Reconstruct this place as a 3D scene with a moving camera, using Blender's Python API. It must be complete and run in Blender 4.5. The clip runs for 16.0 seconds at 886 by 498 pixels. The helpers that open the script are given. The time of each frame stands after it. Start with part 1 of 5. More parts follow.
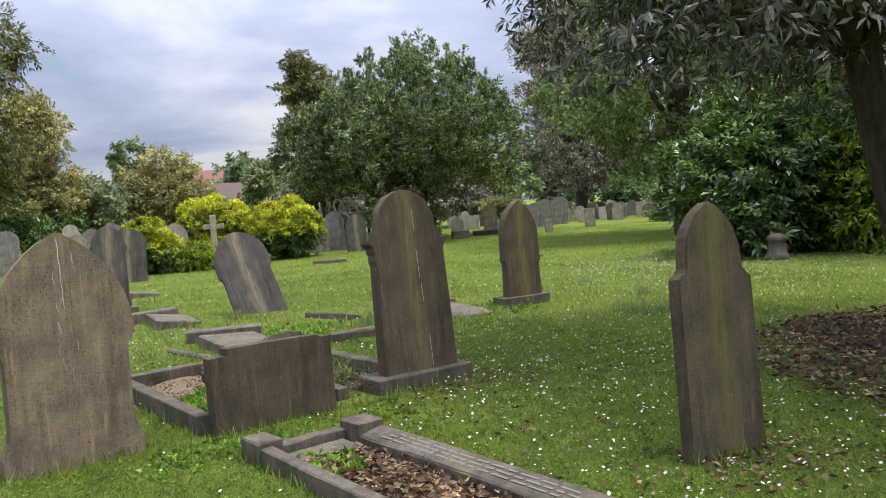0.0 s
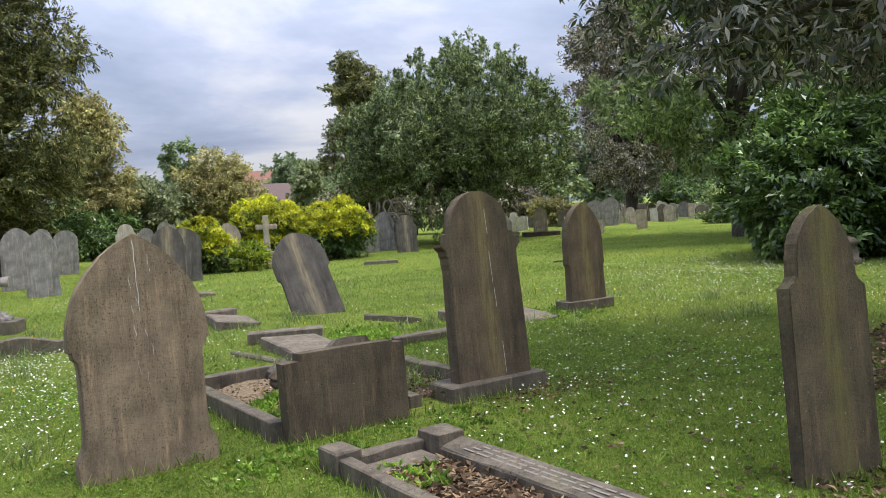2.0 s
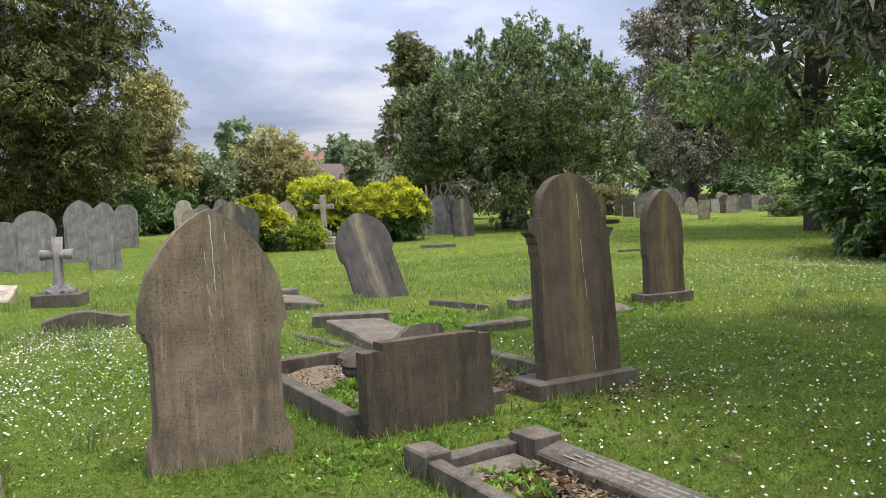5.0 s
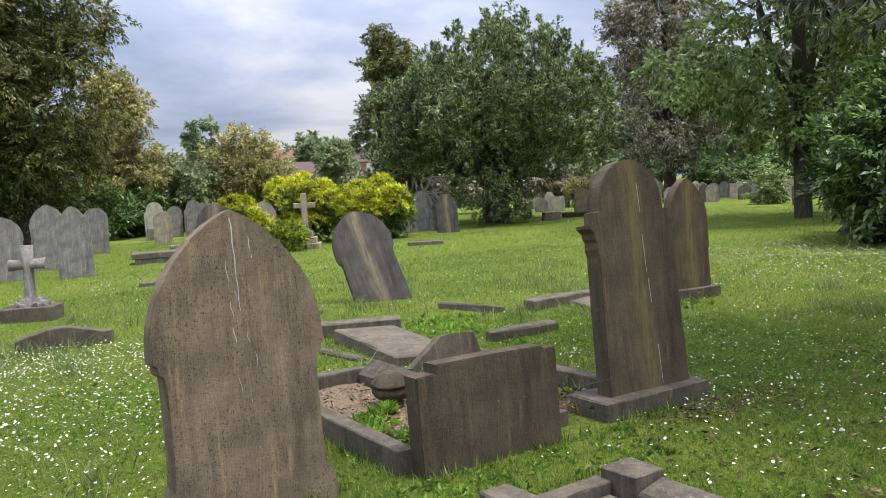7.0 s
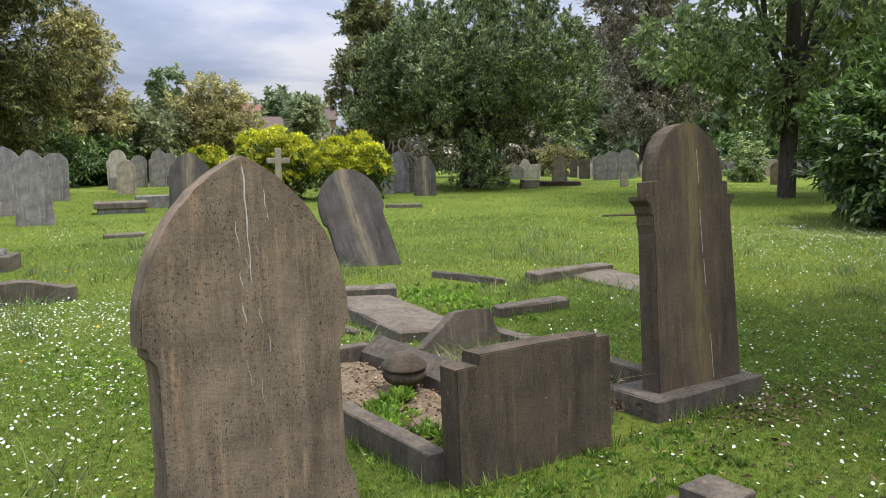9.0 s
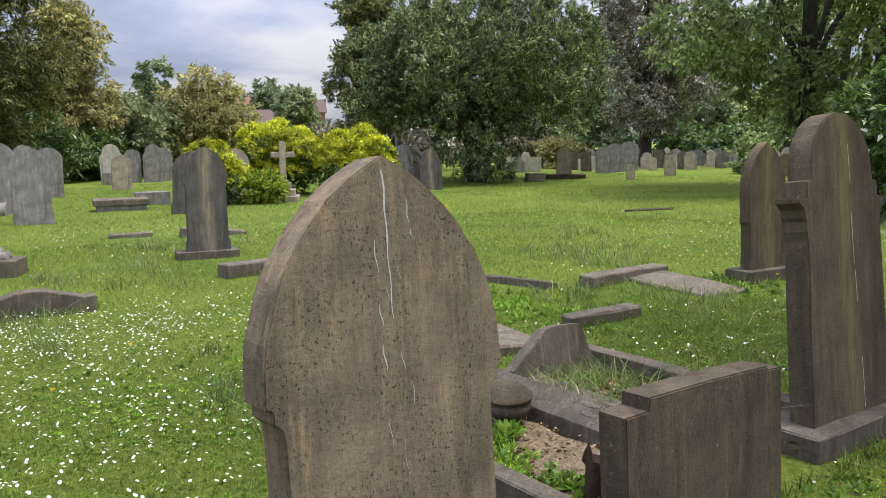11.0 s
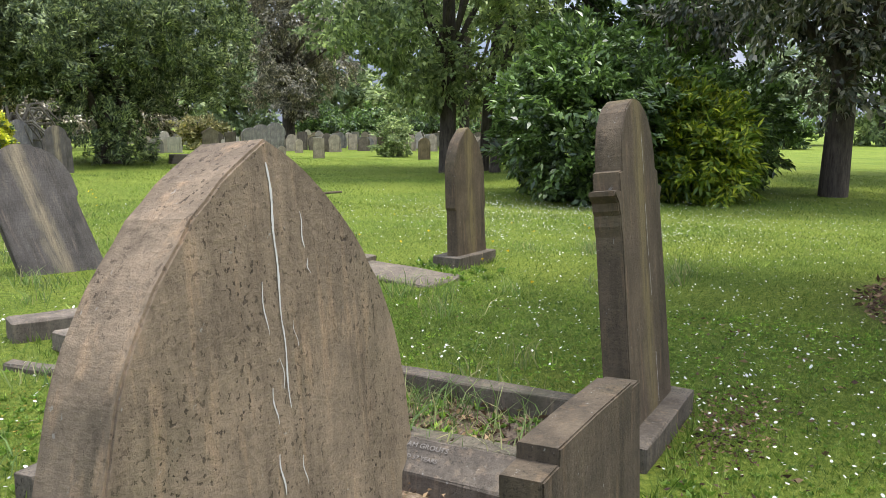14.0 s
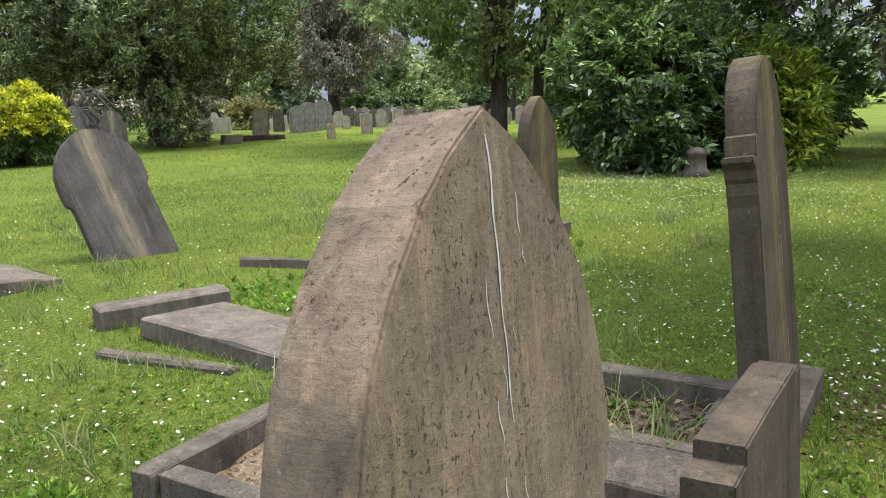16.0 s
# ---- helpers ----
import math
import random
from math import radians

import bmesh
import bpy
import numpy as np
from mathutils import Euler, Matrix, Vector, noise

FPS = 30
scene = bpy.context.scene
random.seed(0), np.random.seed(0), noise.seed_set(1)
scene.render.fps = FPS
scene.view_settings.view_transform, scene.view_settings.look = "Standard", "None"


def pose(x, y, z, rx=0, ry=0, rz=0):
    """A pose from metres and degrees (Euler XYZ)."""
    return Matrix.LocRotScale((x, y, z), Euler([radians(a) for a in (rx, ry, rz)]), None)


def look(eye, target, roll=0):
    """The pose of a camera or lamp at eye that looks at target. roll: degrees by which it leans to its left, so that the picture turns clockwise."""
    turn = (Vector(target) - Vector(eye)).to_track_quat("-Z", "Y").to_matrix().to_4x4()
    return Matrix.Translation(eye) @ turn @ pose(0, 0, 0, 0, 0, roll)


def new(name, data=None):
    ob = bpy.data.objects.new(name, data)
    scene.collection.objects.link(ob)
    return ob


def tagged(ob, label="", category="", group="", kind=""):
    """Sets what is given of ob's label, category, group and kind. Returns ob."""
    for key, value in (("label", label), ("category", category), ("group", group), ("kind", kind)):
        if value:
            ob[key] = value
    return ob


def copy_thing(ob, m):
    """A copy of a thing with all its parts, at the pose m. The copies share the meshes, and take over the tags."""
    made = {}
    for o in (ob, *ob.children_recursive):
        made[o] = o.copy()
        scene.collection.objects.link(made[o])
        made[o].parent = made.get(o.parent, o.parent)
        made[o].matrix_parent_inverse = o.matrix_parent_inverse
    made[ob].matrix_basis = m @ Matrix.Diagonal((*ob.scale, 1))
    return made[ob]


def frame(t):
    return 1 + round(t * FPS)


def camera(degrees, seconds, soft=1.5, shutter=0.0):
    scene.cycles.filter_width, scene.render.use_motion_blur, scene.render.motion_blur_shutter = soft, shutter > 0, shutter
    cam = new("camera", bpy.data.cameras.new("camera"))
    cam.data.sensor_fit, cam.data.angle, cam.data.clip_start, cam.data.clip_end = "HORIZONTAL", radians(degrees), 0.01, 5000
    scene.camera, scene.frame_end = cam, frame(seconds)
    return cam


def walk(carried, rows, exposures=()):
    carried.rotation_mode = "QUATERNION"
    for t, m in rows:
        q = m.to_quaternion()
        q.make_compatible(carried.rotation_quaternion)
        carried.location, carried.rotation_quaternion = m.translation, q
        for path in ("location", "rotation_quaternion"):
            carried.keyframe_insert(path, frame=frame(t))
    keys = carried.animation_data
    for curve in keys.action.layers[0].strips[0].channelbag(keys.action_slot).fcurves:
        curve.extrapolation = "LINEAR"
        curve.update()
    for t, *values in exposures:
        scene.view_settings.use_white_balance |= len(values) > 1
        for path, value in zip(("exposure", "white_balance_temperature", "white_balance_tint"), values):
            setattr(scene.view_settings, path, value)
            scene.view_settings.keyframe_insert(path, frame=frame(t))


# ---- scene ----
cam = camera(58.6, 16.0, 0.5)
METRES, EYE, TILT, LEAN, TURN = 5.2, 1.5, 0.0, 0.0, -38.0
ROWS = [
    (0.0, 0.0, 0.0, 0.0, -0.21, -3.19, 3.8),
    (0.5, -0.0183, 0.0264, 0.0024, 4.08, -2.14, 4.23),
    (1.0, -0.0361, 0.0384, 0.0045, 6.3, -1.89, 3.99),
    (1.5, -0.0455, 0.0374, 0.0046, 6.21, -2.14, 4.08),
    (2.0, -0.048, 0.04, 0.0046, 2.97, -2.93, 3.62),
    (2.5, -0.0411, 0.0506, 0.0053, -3.16, -2.88, 2.98),
    (3.0, -0.0387, 0.0558, 0.005, -6.83, -2.45, 2.58),
    (3.5, -0.0477, 0.057, 0.0039, -7.05, -2.38, 2.61),
    (4.0, -0.0624, 0.0623, 0.0026, -3.89, -2.6, 2.7),
    (4.5, -0.0839, 0.0884, 0.0045, 3.43, -2.9, 2.94),
    (5.0, -0.1109, 0.1188, 0.0029, 6.56, -3.88, 2.03),
    (7.5, -0.2478, 0.2899, 0.0046, 3.51, -4.5, 3.93),
    (8.0, -0.2737, 0.3188, 0.003, 2.76, -4.78, 4.33),
    (8.5, -0.2892, 0.3579, 0.0014, 1.75, -5.07, 3.72),
    (9.0, -0.306, 0.3893, -0.0008, 1.97, -7.0, 0.57),
    (9.5, -0.3341, 0.4165, -0.0002, 1.73, -7.65, 0.6),
    (12.0, -0.4839, 0.5782, 0.0054, -0.46, -7.64, 0.81),
    (12.5, -0.4992, 0.6068, 0.0013, -4.69, -8.87, 0.11),
    (13.0, -0.5035, 0.644, 0.0035, -12.05, -8.48, -0.9),
    (13.5, -0.5112, 0.6736, 0.0017, -21.87, -7.52, -1.98),
    (14.0, -0.5362, 0.7017, 0.0036, -24.99, -8.93, -0.66),
    (14.5, -0.5517, 0.7252, -0.0012, -24.62, -11.61, -0.11),
    (15.0, -0.553, 0.7448, -0.0005, -23.36, -10.59, 0.6),
    (15.5, -0.5582, 0.7553, 0.0004, -22.16, -10.55, 1.12),
    (16.0, -0.5731, 0.7663, 0.0008, -22.07, -10.87, 1.43),
]
walk(cam, [(t, pose(0, 0, EYE, TILT, LEAN, TURN) @ pose(METRES * x, METRES * y, METRES * z, 90 + pitch, roll, yaw)) for t, x, y, z, yaw, pitch, roll in ROWS],
     [(0.0, 0.58), (5.0, 0.63), (9.5, 0.60), (12.5, 0.72), (14.5, 0.97), (16.0, 0.87)])
# ---------------------------------------------------------------- world and light
world = bpy.data.worlds.new("overcast_sky")
scene.world = world
world.use_nodes = True
wn, wl = world.node_tree.nodes, world.node_tree.links
wn.clear()
w_out = wn.new("ShaderNodeOutputWorld")
w_bg = wn.new("ShaderNodeBackground")
w_sky = wn.new("ShaderNodeTexSky")
w_sky.sky_type = "NISHITA"
w_sky.sun_disc = False
w_sky.sun_elevation = radians(72)
w_sky.sun_rotation = radians(129)
w_co = wn.new("ShaderNodeTexCoord")
w_sep = wn.new("ShaderNodeSeparateXYZ")
w_add = wn.new("ShaderNodeMath"); w_add.operation = "ADD"; w_add.inputs[1].default_value = 0.16
w_div = wn.new("ShaderNodeVectorMath"); w_div.operation = "DIVIDE"
w_comb = wn.new("ShaderNodeCombineXYZ")
w_noise = wn.new("ShaderNodeTexNoise")
w_noise.inputs["Scale"].default_value = 0.75
w_noise.inputs["Detail"].default_value = 7
w_noise.inputs["Roughness"].default_value = 0.55
w_noise.inputs["Distortion"].default_value = 0.25
w_ramp = wn.new("ShaderNodeValToRGB")
w_ramp.color_ramp.elements[0].position, w_ramp.color_ramp.elements[0].color = 0.38, (0.44, 0.52, 0.72, 1)
w_ramp.color_ramp.elements[1].position, w_ramp.color_ramp.elements[1].color = 0.62, (1.0, 1.01, 1.10, 1)
w_mid = w_ramp.color_ramp.elements.new(0.5); w_mid.color = (0.62, 0.69, 0.91, 1)
w_scale = wn.new("ShaderNodeVectorMath"); w_scale.operation = "SCALE"; w_scale.inputs["Scale"].default_value = 0.10
w_mix = wn.new("ShaderNodeMix"); w_mix.data_type = "RGBA"; w_mix.inputs["Factor"].default_value = 0.88
wl.new(w_co.outputs["Generated"], w_sep.inputs[0])
wl.new(w_sep.outputs["Z"], w_add.inputs[0])
for axis in "XYZ":
    wl.new(w_add.outputs[0], w_comb.inputs[axis])
wl.new(w_co.outputs["Generated"], w_div.inputs[0])
wl.new(w_comb.outputs[0], w_div.inputs[1])
wl.new(w_div.outputs[0], w_noise.inputs["Vector"])
wl.new(w_noise.outputs["Fac"], w_ramp.inputs[0])
wl.new(w_sky.outputs[0], w_scale.inputs[0])
wl.new(w_scale.outputs[0], w_mix.inputs["A"])
wl.new(w_ramp.outputs[0], w_mix.inputs["B"])
# an overcast sky is brighter overhead than at the horizon
w_grad = wn.new("ShaderNodeMath"); w_grad.operation = "MULTIPLY_ADD"; w_grad.use_clamp = False
w_grad.inputs[1].default_value, w_grad.inputs[2].default_value = 1.75, 0.36
wl.new(w_sep.outputs["Z"], w_grad.inputs[0])
wl.new(w_grad.outputs[0], w_bg.inputs["Strength"])
wl.new(w_mix.outputs["Result"], w_bg.inputs["Color"])
wl.new(w_bg.outputs[0], w_out.inputs[0])
sun_data = bpy.data.lights.new("sun", "SUN")
sun_data.energy, sun_data.angle, sun_data.color = 2.3, radians(15), (1.0, 0.97, 0.92)
sun = new("sun", sun_data)
sun.matrix_world = look((5, -1, 20), (0, 3, 0))


# ---------------------------------------------------------------- materials
class Nodes:
    def __init__(self, name, rough=0.8, spec=0.3):
        self.mat = bpy.data.materials.new(name)
        self.mat.use_nodes = True
        self.tree = self.mat.node_tree
        self.n, self.l = self.tree.nodes, self.tree.links
        self.bsdf = self.n["Principled BSDF"]
        self.bsdf.inputs["Roughness"].default_value = rough
        self.bsdf.inputs["Specular IOR Level"].default_value = spec
        self.co = self.n.new("ShaderNodeTexCoord").outputs["Object"]

    def world_place(self):
        self.co = self.n.new("ShaderNodeNewGeometry").outputs["Position"]

    def stretch(self, x, y, z):
        m = self.n.new("ShaderNodeMapping")
        m.inputs["Scale"].default_value = (x, y, z)
        self.l.new(self.co, m.inputs["Vector"])
        return m.outputs[0]

    def noise(self, scale, detail=4, rough=0.6, co=None):
        t = self.n.new("ShaderNodeTexNoise")
        t.inputs["Scale"].default_value, t.inputs["Detail"].default_value, t.inputs["Roughness"].default_value = scale, detail, rough
        self.l.new(co or self.co, t.inputs["Vector"])
        return t.outputs["Fac"]

    def ramp(self, fac, *stops):
        r = self.n.new("ShaderNodeValToRGB")
        e = r.color_ramp.elements
        e[0].position, e[1].position = stops[0][0], stops[-1][0]
        e[0].color, e[1].color = (*stops[0][1], 1), (*stops[-1][1], 1)
        for p, c in stops[1:-1]:
            e.new(p).color = (*c, 1)
        self.l.new(fac, r.inputs[0])
        return r.outputs[0]

    def mix(self, fac, a, b, mode="MIX"):
        m = self.n.new("ShaderNodeMix")
        m.data_type, m.blend_type = "RGBA", mode
        for key, v in (("Factor", fac), ("A", a), ("B", b)):
            s = m.inputs[key]
            if isinstance(v, (int, float)):
                s.default_value = v
            elif isinstance(v, tuple):
                s.default_value = (*v, 1)
            else:
                self.l.new(v, s)
        return m.outputs["Result"]

    def math(self, op, a, b=0.0, c=None):
        m = self.n.new("ShaderNodeMath")
        m.operation = op
        for i, v in enumerate((a, b) if c is None else (a, b, c)):
            if isinstance(v, (int, float)):
                m.inputs[i].default_value = v
            else:
                self.l.new(v, m.inputs[i])
        return m.outputs[0]

    def bump(self, height, strength=0.5, dist=0.01):
        b = self.n.new("ShaderNodeBump")
        b.inputs["Strength"].default_value, b.inputs["Distance"].default_value = strength, dist
        self.l.new(height, b.inputs["Height"])
        self.l.new(b.outputs[0], self.bsdf.inputs["Normal"])

    def colour(self, c):
        if isinstance(c, tuple):
            self.bsdf.inputs["Base Color"].default_value = (*c, 1)
        else:
            self.l.new(c, self.bsdf.inputs["Base Color"])
        return self.mat


BW = lambda a, b: ((a, (0, 0, 0)), (b, (1, 1, 1)))


def stone(name, light, dark, band=None, pits=0.5, moss=0.25):
    """Weathered sandstone: blotches, soot running down, pits and lichen; band: colour of a run down the middle."""
    k = Nodes(name, 0.92, 0.2)
    c = k.mix(k.ramp(k.noise(3.5, 7, 0.68), *BW(0.34, 0.66)), dark, light)
    runs = k.ramp(k.noise(2.6, 7, 0.7, k.stretch(2.6, 2.6, 0.32)), *BW(0.45, 0.72))
    c = k.mix(k.math("MULTIPLY", runs, 0.7), c, tuple(v * 0.42 for v in dark))
    pale = k.ramp(k.noise(8, 6, 0.7, k.stretch(2.2, 2.2, 0.3)), *BW(0.54, 0.75))
    c = k.mix(k.math("MULTIPLY", pale, 0.6), c, tuple(min(1, v * m) for v, m in zip(light, (1.7, 1.5, 1.3))))
    coarse = k.noise(46, 6, 0.8)
    c = k.mix(0.42, c, k.ramp(coarse, (0.30, (0.5, 0.49, 0.48)), (0.5, (1.0, 1.0, 1.0)), (0.7, (1.6, 1.58, 1.52))), "MULTIPLY")
    thick = k.ramp(k.noise(4.5, 3, 0.6), *BW(0.36, 0.6))
    spots = k.math("MULTIPLY", k.ramp(k.noise(85, 3, 0.6, k.stretch(1, 1, 0.75)), *BW(0.585, 0.615)), thick)
    c = k.mix(k.math("MULTIPLY", spots, pits), c, tuple(v * 0.22 for v in dark))
    flecks = k.ramp(k.noise(38, 4, 0.65), *BW(0.66, 0.71))
    c = k.mix(k.math("MULTIPLY", flecks, 0.5), c, (0.36, 0.35, 0.30))
    if band:
        s = k.n.new("ShaderNodeSeparateXYZ")
        k.l.new(k.co, s.inputs[0])
        off = k.math("ADD", s.outputs["X"], k.math("MULTIPLY", k.math("SUBTRACT", k.noise(3, 3), 0.5), 0.16))
        near = k.ramp(k.math("ABSOLUTE", off), (0.005, (1, 1, 1)), (0.12, (0, 0, 0)))
        near = k.math("MULTIPLY", near, k.ramp(k.noise(9, 6, 0.7, k.stretch(2.8, 2.8, 0.22)), *BW(0.34, 0.6)))
        c = k.mix(k.math("MULTIPLY", near, 0.75), c, band)
    green = k.ramp(k.noise(2.1, 6, 0.7), *BW(0.52, 0.72))
    c = k.mix(k.math("MULTIPLY", green, moss), c, (0.10, 0.105, 0.042))
    relief = k.math("ADD", k.math("MULTIPLY", coarse, 1.2), k.math("MULTIPLY", k.noise(18, 3, 0.6), 0.4))
    relief = k.math("SUBTRACT", relief, k.math("MULTIPLY", spots, 0.35))
    relief = k.math("ADD", relief, k.math("MULTIPLY", k.noise(80, 2, 0.6, k.stretch(1, 0.22, 1)), 0.45))
    k.bump(relief, 0.6, 0.009)
    return k.colour(c)


M_BROWN = stone("brown_sandstone", (0.30, 0.222, 0.145), (0.15, 0.113, 0.076), None, 0.85, 0.22)
M_DARK = stone("sooty_sandstone", (0.134, 0.102, 0.066), (0.074, 0.058, 0.039), None, 0.5, 0.15)
M_BAND = stone("sooty_sandstone_lichen", (0.147, 0.110, 0.070), (0.084, 0.065, 0.043), (0.254, 0.198, 0.081), 0.5, 0.2)
M_LEAN = stone("sooty_sandstone_pale_run", (0.166, 0.143, 0.124), (0.095, 0.083, 0.073), (0.479, 0.376, 0.228), 0.4, 0.1)
M_MOSSY = stone("mossy_sandstone", (0.134, 0.102, 0.060), (0.070, 0.055, 0.036), (0.165, 0.148, 0.043), 0.5, 0.5)
M_KERB = stone("kerb_stone", (0.190, 0.156, 0.115), (0.092, 0.076, 0.058), None, 0.6, 0.35)
M_GREY = stone("grey_stone", (0.37, 0.335, 0.295), (0.17, 0.155, 0.142), None, 0.4, 0.2)
M_PALE = stone("pale_stone", (0.697, 0.617, 0.510), (0.456, 0.403, 0.336), None, 0.2, 0.1)
M_FARST = stone("far_grave_stone", (0.558, 0.460, 0.343), (0.265, 0.218, 0.167), None, 0.2, 0.1)
M_LEDGER = stone("ledger_stone", (0.235, 0.195, 0.145), (0.12, 0.097, 0.074), None, 0.5, 0.3)


def leafy(name, a, b, c, rough=0.5, spec=0.35, through_light=0.25, patch=0.35):
    """Leaves: each its own tone between a, b and c, with patches over the crown and some light through the blade."""
    k = Nodes(name, rough, spec)
    rnd = k.n.new("ShaderNodeNewGeometry").outputs["Random Per Island"]
    col = k.ramp(rnd, (0.0, a), (0.5, b), (0.9, c), (1.0, tuple(min(0.9, v * 1.35) for v in c)))
    k.world_place()
    col = k.mix(1.0, col, k.ramp(k.noise(patch, 4, 0.6), (0.3, (0.62, 0.62, 0.62)), (0.7, (1.3, 1.3, 1.25))), "MULTIPLY")
    col = k.mix(1.0, col, k.ramp(k.noise(patch * 9, 4, 0.7), (0.32, (0.48, 0.5, 0.5)), (0.68, (1.55, 1.48, 1.3))), "MULTIPLY")
    k.colour(col)
    t = k.n.new("ShaderNodeBsdfTranslucent")
    k.l.new(col, t.inputs["Color"])
    m = k.n.new("ShaderNodeMixShader")
    m.inputs[0].default_value = through_light
    k.l.new(k.bsdf.outputs[0], m.inputs[1])
    k.l.new(t.outputs[0], m.inputs[2])
    k.l.new(m.outputs[0], k.n["Material Output"].inputs["Surface"])
    return k.mat


L_GRASS = leafy("grass_blades", (0.068, 0.122, 0.018), (0.170, 0.268, 0.040), (0.31, 0.385, 0.10), 0.55, 0.25, 0.4, 0.5)
L_TALL = leafy("long_grass", (0.108, 0.180, 0.048), (0.180, 0.276, 0.084), (0.336, 0.324, 0.156), 0.55, 0.25, 0.35, 0.8)
L_YEW = leafy("yew_needles", (0.045, 0.07, 0.038), (0.145, 0.2, 0.10), (0.40, 0.47, 0.22), 0.55, 0.3, 0.28)
L_CYPRESS = leafy("cypress_sprays", (0.055, 0.078, 0.036), (0.145, 0.17, 0.07), (0.36, 0.33, 0.13), 0.6, 0.25, 0.25)
L_OLIVE = leafy("olive_green_foliage", (0.22, 0.23, 0.085), (0.41, 0.39, 0.16), (0.6, 0.53, 0.27), 0.6, 0.25, 0.3)
L_GREYGREEN = leafy("grey_green_foliage", (0.11, 0.15, 0.07), (0.22, 0.26, 0.13), (0.38, 0.4, 0.23), 0.6, 0.25, 0.3)
L_LIME = leafy("fresh_green_foliage", (0.12, 0.175, 0.075), (0.27, 0.36, 0.15), (0.46, 0.54, 0.25), 0.5, 0.35, 0.5)
L_PURPLE = leafy("dark_blossoming_foliage", (0.09, 0.092, 0.065), (0.23, 0.21, 0.155), (0.55, 0.50, 0.42), 0.5, 0.4, 0.2)
L_NEAR = leafy("grey_backed_leaves", (0.030, 0.046, 0.023), (0.081, 0.097, 0.057), (0.284, 0.270, 0.223), 0.4, 0.5, 0.2, 0.6)
L_LAUREL = leafy("laurel_leaves", (0.035, 0.066, 0.02), (0.092, 0.165, 0.043), (0.21, 0.32, 0.09), 0.35, 0.5, 0.3)
L_RHODO = leafy("yellow_green_leaves", (0.066, 0.127, 0.018), (0.176, 0.264, 0.028), (0.418, 0.462, 0.044), 0.4, 0.4, 0.35)
L_GOLD = leafy("golden_leaves", (0.36, 0.42, 0.025), (0.58, 0.60, 0.035), (0.76, 0.73, 0.06), 0.45, 0.4, 0.3)
L_BLOSSOM = leafy("withered_blossom", (0.240, 0.170, 0.085), (0.400, 0.300, 0.150), (0.620, 0.520, 0.340), 0.7, 0.2, 0.3)
L_DEAD = leafy("fallen_leaves", (0.07, 0.044, 0.03), (0.15, 0.095, 0.06), (0.36, 0.25, 0.15), 0.7, 0.2, 0.1)
# Distance haze is put into this leaf colour, paler than the nearer foliage.
L_HAZE = leafy("hazed_distant_foliage", (0.16, 0.22, 0.13), (0.25, 0.32, 0.19), (0.33, 0.39, 0.24), 0.6, 0.2, 0.3)
L_MOSS = leafy("orange_moss", (0.22, 0.15, 0.03), (0.36, 0.23, 0.05), (0.48, 0.33, 0.09), 0.9, 0.1, 0.1, 2)
L_WEED = leafy("weed_leaves", (0.099, 0.209, 0.028), (0.187, 0.341, 0.044), (0.330, 0.462, 0.077), 0.45, 0.35, 0.35)
L_PETAL = leafy("daisy_petals", (0.780, 0.780, 0.740), (0.850, 0.850, 0.820), (0.900, 0.900, 0.880), 0.6, 0.2, 0.25, 3)
L_YELLOW = leafy("dandelion_petals", (0.750, 0.500, 0.020), (0.850, 0.600, 0.020), (0.900, 0.700, 0.050), 0.6, 0.2, 0.2, 3)


def bark(name, a, b):
    k = Nodes(name, 0.95, 0.15)
    f = k.noise(9, 6, 0.7, k.stretch(2, 2, 0.35))
    k.bump(f, 1.0, 0.03)
    return k.colour(k.mix(0.5, k.ramp(f, (0.3, a), (0.7, b)), k.ramp(k.noise(2, 3), (0.3, (0.5, 0.55, 0.45)), (0.7, (1.2, 1.2, 1.1))), "MULTIPLY"))


M_BARK = bark("dark_bark", (0.035, 0.028, 0.022), (0.115, 0.095, 0.075))
M_TWIG = bark("bare_twig_bark", (0.16, 0.13, 0.10), (0.36, 0.31, 0.25))


def earth(name, a, b, c):
    k = Nodes(name, 0.95, 0.1)
    k.world_place()
    f = k.noise(6, 6, 0.65)
    col = k.mix(k.ramp(k.noise(40, 3, 0.7), *BW(0.4, 0.65)), k.ramp(f, (0.35, a), (0.65, b)), c)
    k.bump(k.noise(70, 4, 0.7), 0.8, 0.02)
    return k.colour(col)


M_EARTH = earth("grave_earth", (0.075, 0.055, 0.038), (0.14, 0.10, 0.07), (0.24, 0.18, 0.12))
M_STRAW = earth("dry_moss_and_gravel", (0.10, 0.08, 0.04), (0.20, 0.14, 0.085), (0.30, 0.225, 0.15))


